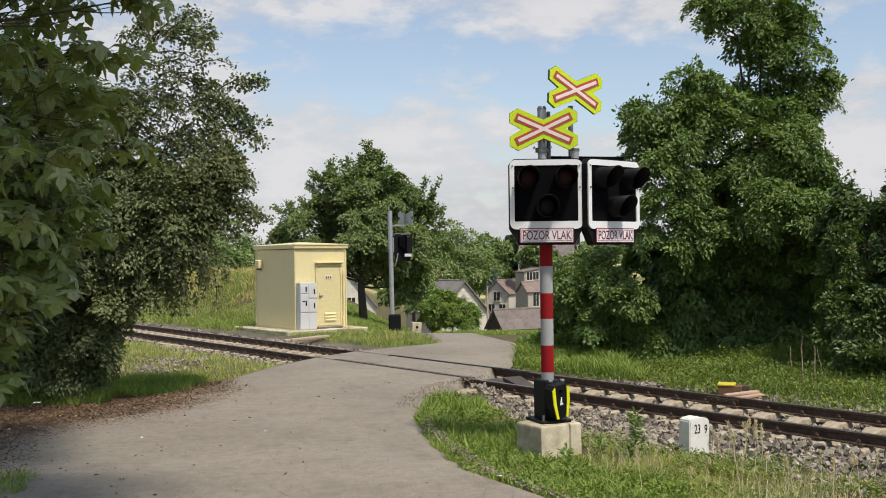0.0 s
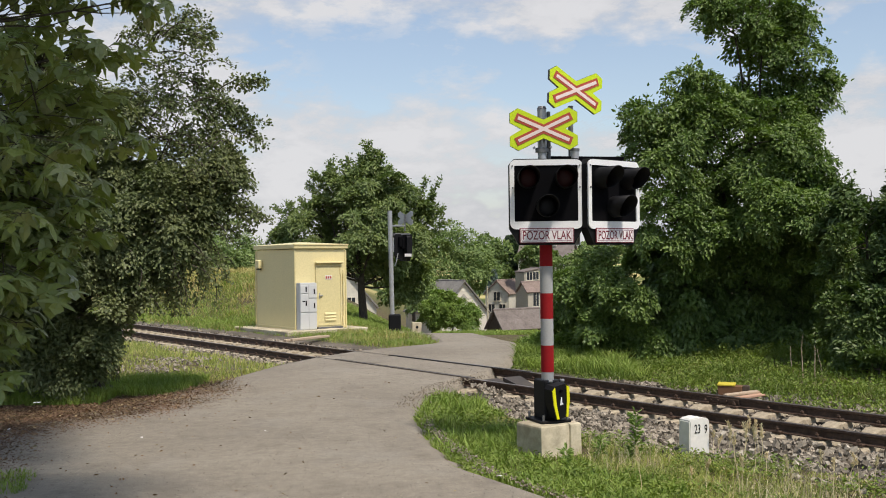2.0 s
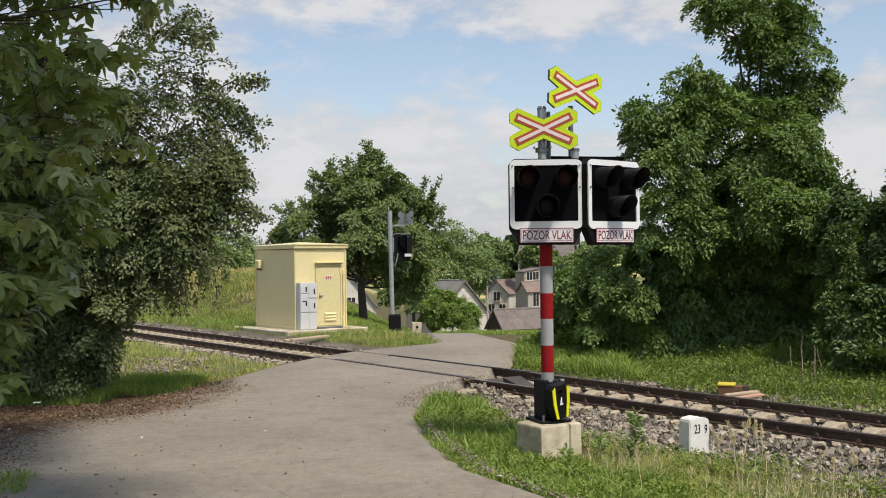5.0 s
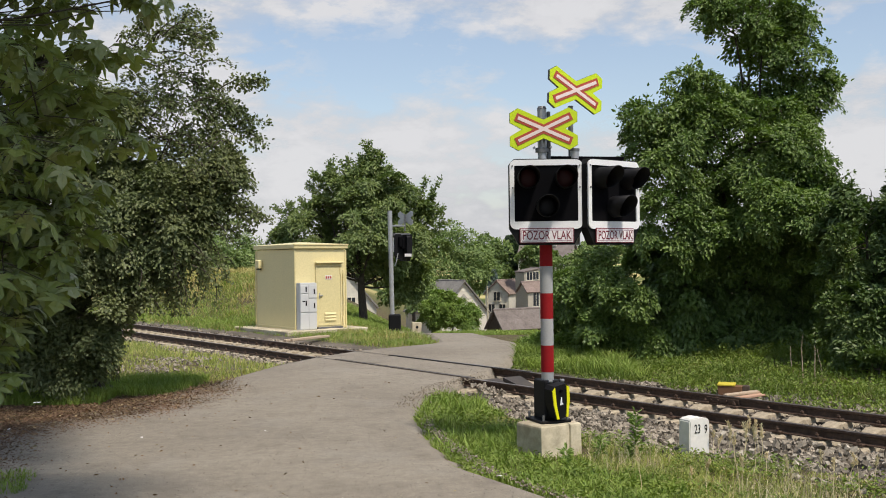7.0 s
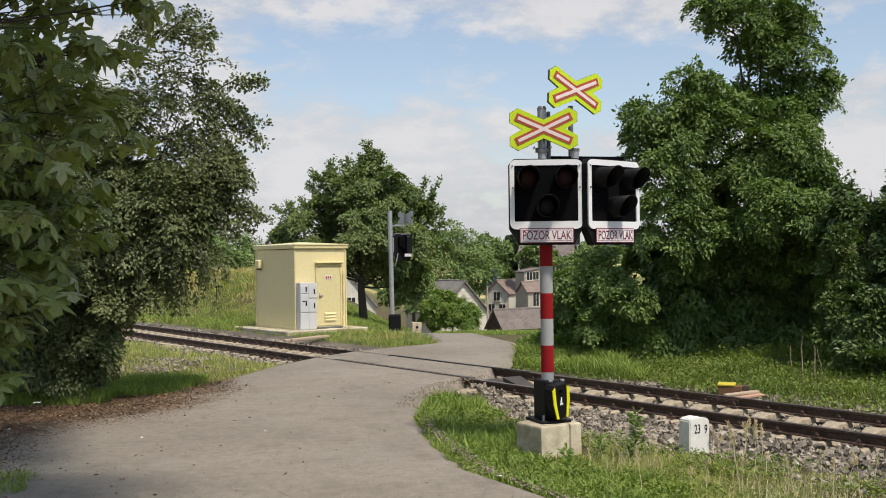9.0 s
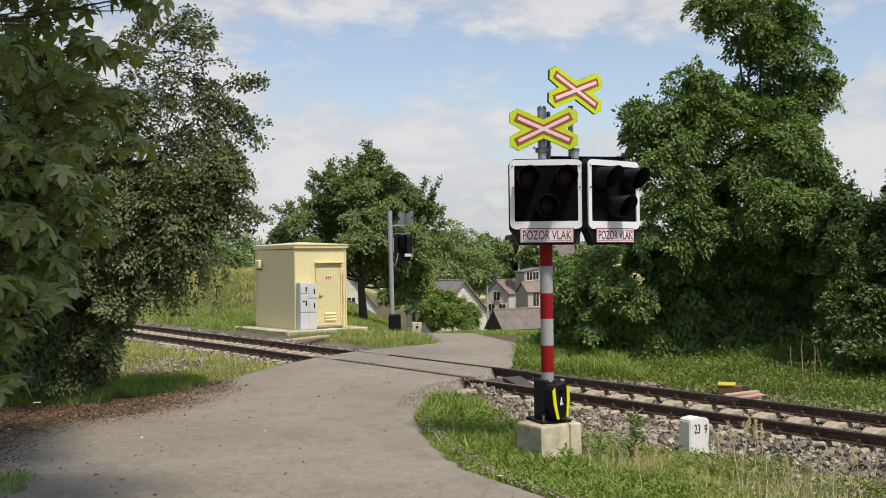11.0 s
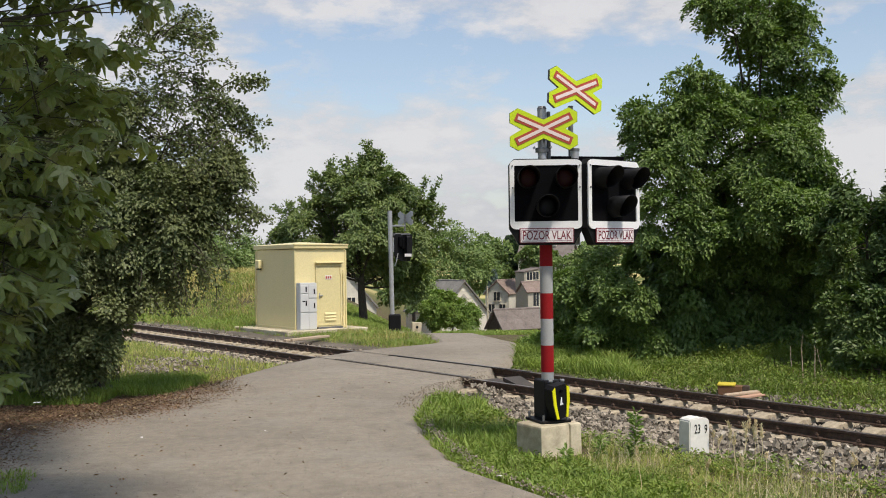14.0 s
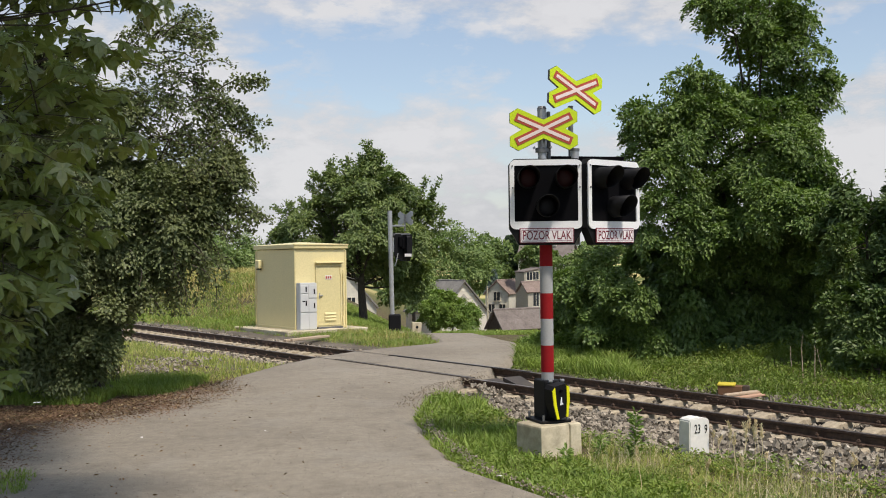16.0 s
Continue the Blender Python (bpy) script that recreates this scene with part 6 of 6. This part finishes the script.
    a = blades(x, y, turf(x, y), 0.28 * tufts(x, y), 0.012, 0.9)
    x, y = scatter(42000, 1.2, 10, 14.5, 30, strip)
    k = len(x)
    lift = (0.02 + 0.30 * rng.random(k)) * tufts(x, y)
    b = leaves(np.stack([x, y, turf(x, y) + lift], -1), rng.normal(size=(k, 3)) * 0.8 + np.array([0, 0, 0.15]), 0.072, 0.038, "plain", 1.0, rng.normal(size=(k, 3)) * 0.6 + np.array([0, 0, 1.0]))
    sward("grass", "lush green weeds and grass under the thicket", WEEDS, [a, b])

    x, y = scatter(16000, 1.4, 3.9, 18.8, 25.0, lambda x, y: off_road(x, y, 0.05) & (frame_sd(x, y)[1] > 2.2) & (frame_sd(x, y)[1] < 5.2))
    a = blades(x, y, turf(x, y), 0.42 * patch_height(x, y, 1.5, 6), 0.014, 0.7)
    sward("grass", "tall bright green grass beside the lane", GRASS_FRESH, [a])

    def left_patch(x, y):
        s, d = frame_sd(x, y)
        return (d < -1.45 + 0.25 * waves(x, y, 1.4)) & (s > -36) & off_road(x, y, 0.0) & (waves(x, y, 0.9) > -0.75)

    x, y = scatter(30000, -12, -3.3, 18.2, 33, left_patch)
    s, d = frame_sd(x, y)
    z = np.where(np.abs(d) < 3.0, np.maximum(height(x, y), bed_height(s, d)), height(x, y))
    a = blades(x, y, z, 0.19 * patch_height(x, y, 0.8, 2), 0.016, 0.5)
    sward("grass", "patchy green grass between the road and the rails", GRASS_MIXED, [a])
    x, y = scatter(14000, -8.2, -4.6, 17.2, 19.6, lambda x, y: off_road(x, y, 0.15))
    a = blades(x, y, height(x, y), 0.22 * patch_height(x, y, 0.8, 2), 0.014, 0.5)
    x, y = scatter(6000, -8.6, -5.7, 16.3, 17.4, lambda x, y: off_road(x, y, 0.1) & (waves(x, y, 1.7) > -0.3))
    b = blades(x, y, height(x, y), 0.24 * patch_height(x, y, 1.4, 2), 0.013, 0.6)
    sward("grass", "shaded grass at the foot of the trees", GRASS_FRESH, [a, b])

    def by_hut(x, y):
        s, d = frame_sd(x, y)
        q, w = (x + 4.89) * NX + (y - 32.58) * NY, (x + 4.89) * -UX + (y - 32.58) * -UY
        clear = (q < -0.6) | (q > 2.45) | (w < -0.55) | (w > 3.3)
        return (d > 1.9 + 0.2 * waves(x, y, 2)) & clear & off_road(x, y, 0.05) & (s > -37) & (s < -17.5)

    x, y = scatter(60000, -9.5, 1.2, 24.5, 46, by_hut)
    a = blades(x, y, height(x, y), 0.22 * patch_height(x, y, 1.3, 9), 0.014, 0.8)
    sward("grass", "uncut green grass round the hut", GRASS_FRESH, [a])
    x, y = scatter(4500, -3.6, 0.0, 25.2, 36, lambda x, y: by_hut(x, y) & (waves(x, y, 1.2) > -0.1))
    a = blades(x, y, height(x, y), 0.34 * patch_height(x, y, 0.7, 9), 0.010, 0.7)
    sward("grass", "tall pale seeding grass beside the lane", GRASS_DRY, [a])

    def bank(x, y):
        s, d = frame_sd(x, y)
        return (d > 2.3) & (s < -31.5) & (x / y < -0.155)

    x, y = scatter(90000, -30, -4, 33, 68, bank)
    a = blades(x, y, height(x, y), (0.16 + 0.26 * smooth(3.5, 8.0, frame_sd(x, y)[1])) * patch_height(x, y, 0.9, 4), 0.028, 0.8)
    sward("grass", "tall yellowing meadow grass on the bank", GRASS_DRY, [a])

    x, y = scatter(60000, -28, -4, 33, 60, lambda x, y: bank(x, y) & (waves(x, y, 0.5) > -0.35 + 0.16 * (frame_sd(x, y)[1] - 6)))
    a = blades(x, y, height(x, y), 0.36 * patch_height(x, y, 0.9, 4), 0.026, 0.8)
    sward("grass", "greener grass at the foot of the bank", GRASS_FRESH, [a])

    x, y = scatter(70000, -12, 9, 34, 66, lambda x, y: off_road(x, y, 0.05) & (NX * x + NY * y - TRACK > 6.0))
    a = blades(x, y, height(x, y), 0.24 * patch_height(x, y, 1.1, 4), 0.026, 0.8)
    sward("grass", "mown green verge beyond the lane", GRASS_FRESH, [a])
    x, y = scatter(2600, -5.4, -4.15, 9.2, 11.0, lambda x, y: np.hypot((x + 4.75) / 0.55, (y - 10.0) / 0.75) < 1 + 0.3 * waves(x, y, 6))
    a = blades(x, y, height(x, y) + 0.10, 0.07, 0.010, 0.8)
    sward("grass", "small grass tuft in the asphalt", GRASS_FRESH, [a])


def dry_stalks():
    """Straw-coloured grass stalks with feathery heads, each its own."""
    spots = [((3.14, 10.78), 0.62), ((3.13, 10.48), 0.66), ((3.32, 10.86), 0.60), ((3.30, 10.56), 0.62), ((3.14, 10.20), 0.70), ((3.39, 11.24), 0.58), ((3.51, 11.07), 0.55), ((3.01, 10.21), 0.60), ((3.55, 9.42), 0.55), ((3.63, 9.25), 0.5), ((2.46, 9.36), 0.5), ((3.12, 9.28), 0.55), ((3.87, 9.24), 0.55), ((3.31, 11.59), 0.33), ((3.08, 11.09), 0.34), ((1.84, 9.44), 0.62), ((3.33, 10.33), 0.3),
             ((4.06, 10.01), 0.25), ((4.20, 9.75), 0.35), ((2.82, 9.34), 0.55), ((3.38, 9.54), 0.3), ((2.47, 9.84), 0.28), ((3.13, 11.60), 0.30)]
    for (x, y), tall in spots:
        z, tall = h(x, y), tall * 0.8
        top = np.array([rng.uniform(-0.07, 0.07), rng.uniform(-0.05, 0.05), tall])
        path = bent((0, 0, -0.02), top, 0.05, 7)
        ob = thing("grass_stalk", Matrix.Translation((x, y, z)), "dry straw-coloured grass stalk with a feathery head", "grass stalk", "dry stalks by the track")
        part("stem", mesh_of("stem", *tube(path, 0.0042, 0.002, 5)), STRAW, ob)
        t = rng.uniform(0.74, 1.0, 60)
        p = np.stack([np.interp(t, np.linspace(0, 1, 7), path[:, i]) for i in range(3)], -1) + rng.normal(size=(60, 3)) * 0.006
        part("seed_head", mesh_of("seed_head", *leaves(p, rng.normal(size=(60, 3)) * 0.3 + np.array([0, 0, 1.0]), 0.036, 0.010)), STRAW, ob, "pale feathery seed head")
    for (x, y), tall in (((6.56, 18.13), 0.85), ((6.77, 18.10), 0.62), ((6.65, 18.85), 0.5), ((7.00, 18.35), 0.5)):
        ob = thing("dead_stalk", Matrix.Translation((x, y, h(x, y))), "bare dead weed stalk before the thicket", "weed", "bare stalks")
        part("stem", mesh_of("stem", *tube(bent((0, 0, -0.02), (rng.uniform(-0.1, 0.1), 0, tall), 0.05, 6), 0.010, 0.004, 6)), TIMBER, ob)
    # a leafy weed beside the foundation
    for (x, y), tall, n in (((2.15, 11.32), 0.56, 150), ((1.32, 10.98), 0.22, 50), ((1.77, 11.34), 0.30, 60)):
        ob = thing("weed", Matrix.Translation((x, y, h(x, y))), "upright green weed with small leaves in dry grass", "weed")
        path = bent((0, 0, -0.02), (0.02, 0, tall), 0.04, 7)
        part("stem", mesh_of("stem", *tube(path, 0.006, 0.003, 5)), GRASS_FRESH, ob)
        t = rng.uniform(0.1, 1.0, n)
        p = np.stack([np.interp(t, np.linspace(0, 1, 7), path[:, i]) for i in range(3)], -1)
        w = rng.normal(size=(n, 3)) * np.array([1, 1, 0.3]) + np.array([0, 0, 0.35])
        part("foliage", mesh_of("foliage", *leaves(p + w * 0.012, w, 0.085, 0.032, "oval")), LEAF_BUSH, ob)


def litter():
    """Dead leaves and crumbs on the shaded side of the road."""
    x, y = rng.uniform(-8.0, -2.2, 46000), rng.uniform(8.6, 19, 46000)
    edge = -4.1 + 0.4 * waves(x, y, 0.8) - 0.35 * np.clip(15.5 - y, 0, 3)
    ok = (rng.random(len(x)) < np.clip((edge + 0.25 - x) / 1.1 + 0.25, 0.0, 1) ** 1.6) & ((y > 13.4 + 0.8 * waves(x, y, 1.1)) | (rng.random(len(x)) < 0.65))
    x, y = x[ok], y[ok]
    z = np.where(off_road(x, y, 0), height(x, y), road_height(x, y)) + rng.uniform(0.004, 0.03, len(x))
    w = rng.normal(size=(len(x), 3)) * np.array([1, 1, 0.22])
    p = np.stack([x, y, z], -1)
    pick = rng.random(len(p)) < 0.42
    flat = leaves(p[pick], w[pick], 0.050, 0.034, "oval", 0.25)
    # crumbs and humus between the leaves
    q = np.repeat(p, 4, 0) + rng.normal(size=(len(p) * 4, 3)) * np.array([0.14, 0.14, 0.0]) - np.array([0, 0, 0.006])
    crumbs = leaves(q, rng.normal(size=q.shape) * np.array([1, 1, 0.12]), 0.026, 0.020, "plain", 0.2)
    ob = part("humus", mesh_of("humus", *crumbs), HUMUS)
    tagged(ob, "dark red-brown rotted leaf crumbs on the road edge", "leaf litter", kind="stuff")
    ob = part("leaf_litter", mesh_of("leaf_litter", *flat), LITTER)
    tagged(ob, "brown dead leaves and crumbs along the road edge", "leaf litter", kind="stuff")
    x, y = rng.uniform(-4.8, 0.2, 260), 9.1 + 9 * rng.random(260) ** 1.5
    keep = rng.random(260) < np.clip((0.4 - x) / 5, 0.06, 1)
    x, y = x[keep], y[keep]
    p = np.stack([x, y, road_height(x, y) + 0.012], -1)
    ob = part("fallen_leaves", mesh_of("fallen_leaves", *leaves(p, rng.normal(size=(len(x), 3)) * np.array([1, 1, 0.15]), 0.045, 0.028, "oval", 0.3)), LITTER)
    tagged(ob, "scattered dry leaves on the asphalt", "leaf litter", kind="stuff")


def pebbles():
    """Loose chippings along the broken edge of the asphalt."""
    def spill(count, pts, wide, size, z0):
        pts = np.array(pts, float)
        t = rng.uniform(0, len(pts) - 1, count)
        x = np.interp(t, np.arange(len(pts)), pts[:, 0]) + rng.normal(size=count) * wide
        y = np.interp(t, np.arange(len(pts)), pts[:, 1]) + rng.normal(size=count) * wide
        v, f = stones(count, 0, 1, 0, 1, size, lambda s_, d_: s_ * 0)
        c = v.reshape(count, 8, 3)
        c = c - c.mean(1, keepdims=True) + np.stack([x, y, np.full(count, z0)], -1)[:, None]
        return c.reshape(-1, 3), f
    sets = [spill(200, [(-0.70, 14.95), (-0.49, 16.46), (-0.22, 17.63), (0.30, 18.42)], 0.07, 0.016, 0.006), spill(90, [(0.55, 18.0), (0.75, 17.4), (0.95, 16.8)], 0.10, 0.04, -0.05),
            spill(60, [(-0.35, 14.21), (-0.13, 12.58), (0.25, 10.65), (0.64, 9.74), (1.13, 8.99)], 0.09, 0.014, 0.006)]
    sets.append(spill(260, [(-6.49, 20.80), (-6.31, 22.29), (-6.22, 23.88), (-7.13, 23.30)], 0.4, 0.05, -0.06))
    crumbs = [spill(700, [(-0.30, 14.6), (-0.22, 13.4), (-0.05, 12.4), (0.25, 11.2), (0.52, 10.3), (1.05, 9.3), (1.6, 8.4)], 0.05, 0.014, 0.004),
              spill(350, [(-0.55, 15.0), (-0.36, 16.2), (-0.10, 17.2), (0.30, 18.2), (0.75, 19.0)], 0.12, 0.014, 0.004)]
    v, f = joined(*crumbs)
    ob = part("edge_dirt", mesh_of("edge_dirt", v, f), stone_material("brown_dirt_crumbs", (0.19, 0.155, 0.115), (0.44, 0.38, 0.30), 50))
    tagged(ob, "brown dirt crumbs along the asphalt edge", "dirt", kind="stuff")
    v, f = joined(*sets)
    ob = part("chippings", mesh_of("chippings", v, f), stone_material("pale_chippings", (0.16, 0.135, 0.105), (0.42, 0.37, 0.30), 40))
    tagged(ob, "pale loose chippings at the broken asphalt edge", "gravel", kind="stuff")


def scraps():
    """Pale scraps of paper and bark among the dead leaves."""
    for (x, y), size, yaw in (((-6.45, 15.67), 0.13, 20), ((-5.81, 13.19), 0.07, 70), ((-3.81, 12.43), 0.05, 130), ((0.54, 9.95), 0.06, 10), ((-2.32, 12.81), 0.05, 40)):
        bm = bmesh.new()
        n = 7
        ring_ = [bm.verts.new((size * 0.5 * math.cos(k * 0.9) * rng.uniform(0.7, 1.1), size * 0.3 * math.sin(k * 0.9) * rng.uniform(0.7, 1.1), rng.uniform(0.0, 0.02))) for k in range(n)]
        bm.faces.new(ring_)
        bmesh.ops.solidify(bm, geom=bm.faces[:], thickness=0.004)
        ob = part("paper_scrap", bm, PLATE, None, "", pose(x, y, float(max(h(x, y), road_height(x, y))) + 0.03, 0, 0, yaw))
        tagged(ob, "small pale crumpled scrap on the ground", "litter scrap", "scraps on the ground")


def grit():
    """Fine crumbs of stone all over the asphalt."""
    n = 5200
    y = 8.9 + 15 * rng.random(n) ** 1.7
    lx, rx = np.interp(y, RD[:, 1], RD[:, 0]), np.interp(y, RD[:, 3], RD[:, 2])
    x = np.maximum(lx, -6) + (rx - np.maximum(lx, -6)) * rng.random(n)
    v, f = stones(n, 0, 1, 0, 1, 0.007, lambda s, d: s * 0)
    c = v.reshape(n, 8, 3)
    c = c - c.mean(1, keepdims=True) + np.stack([x, y, road_height(x, y) + 0.002], -1)[:, None]
    ob = part("grit", mesh_of("grit", c.reshape(-1, 3), f), stone_material("road_grit", (0.12, 0.105, 0.088), (0.50, 0.46, 0.39), 60))
    tagged(ob, "fine stone grit on the worn asphalt", "grit", kind="stuff")


sow()
grit()
scraps()
dry_stalks()
litter()
pebbles()


# ---- what moves: drifting clouds, the maple's boughs in a light breeze ----


def motions():
    for k, (bough, root) in enumerate(BOUGHS):
        rows = []
        for i in range(33):
            t = i * 0.5
            a = 0.35 * math.sin(t * 0.9 + k * 1.7) + 0.25 * math.sin(t * 2.3 + k * 2.9) - 0.02 * t
            b = 0.30 * math.sin(t * 1.3 + k * 0.8) + 0.18 * math.sin(t * 3.1 + k)
            rows.append((t, Matrix.Translation(root) @ pose(0, 0, 0, b, a, 0.2 * math.sin(t * 0.7 + k))))
        walk(bough, rows)
    walk(CLOUDS, [(0.0, pose(0, 0, 0)), (8.0, pose(14.3, 0, 0)), (16.0, pose(28.6, 0, 0))])


motions()
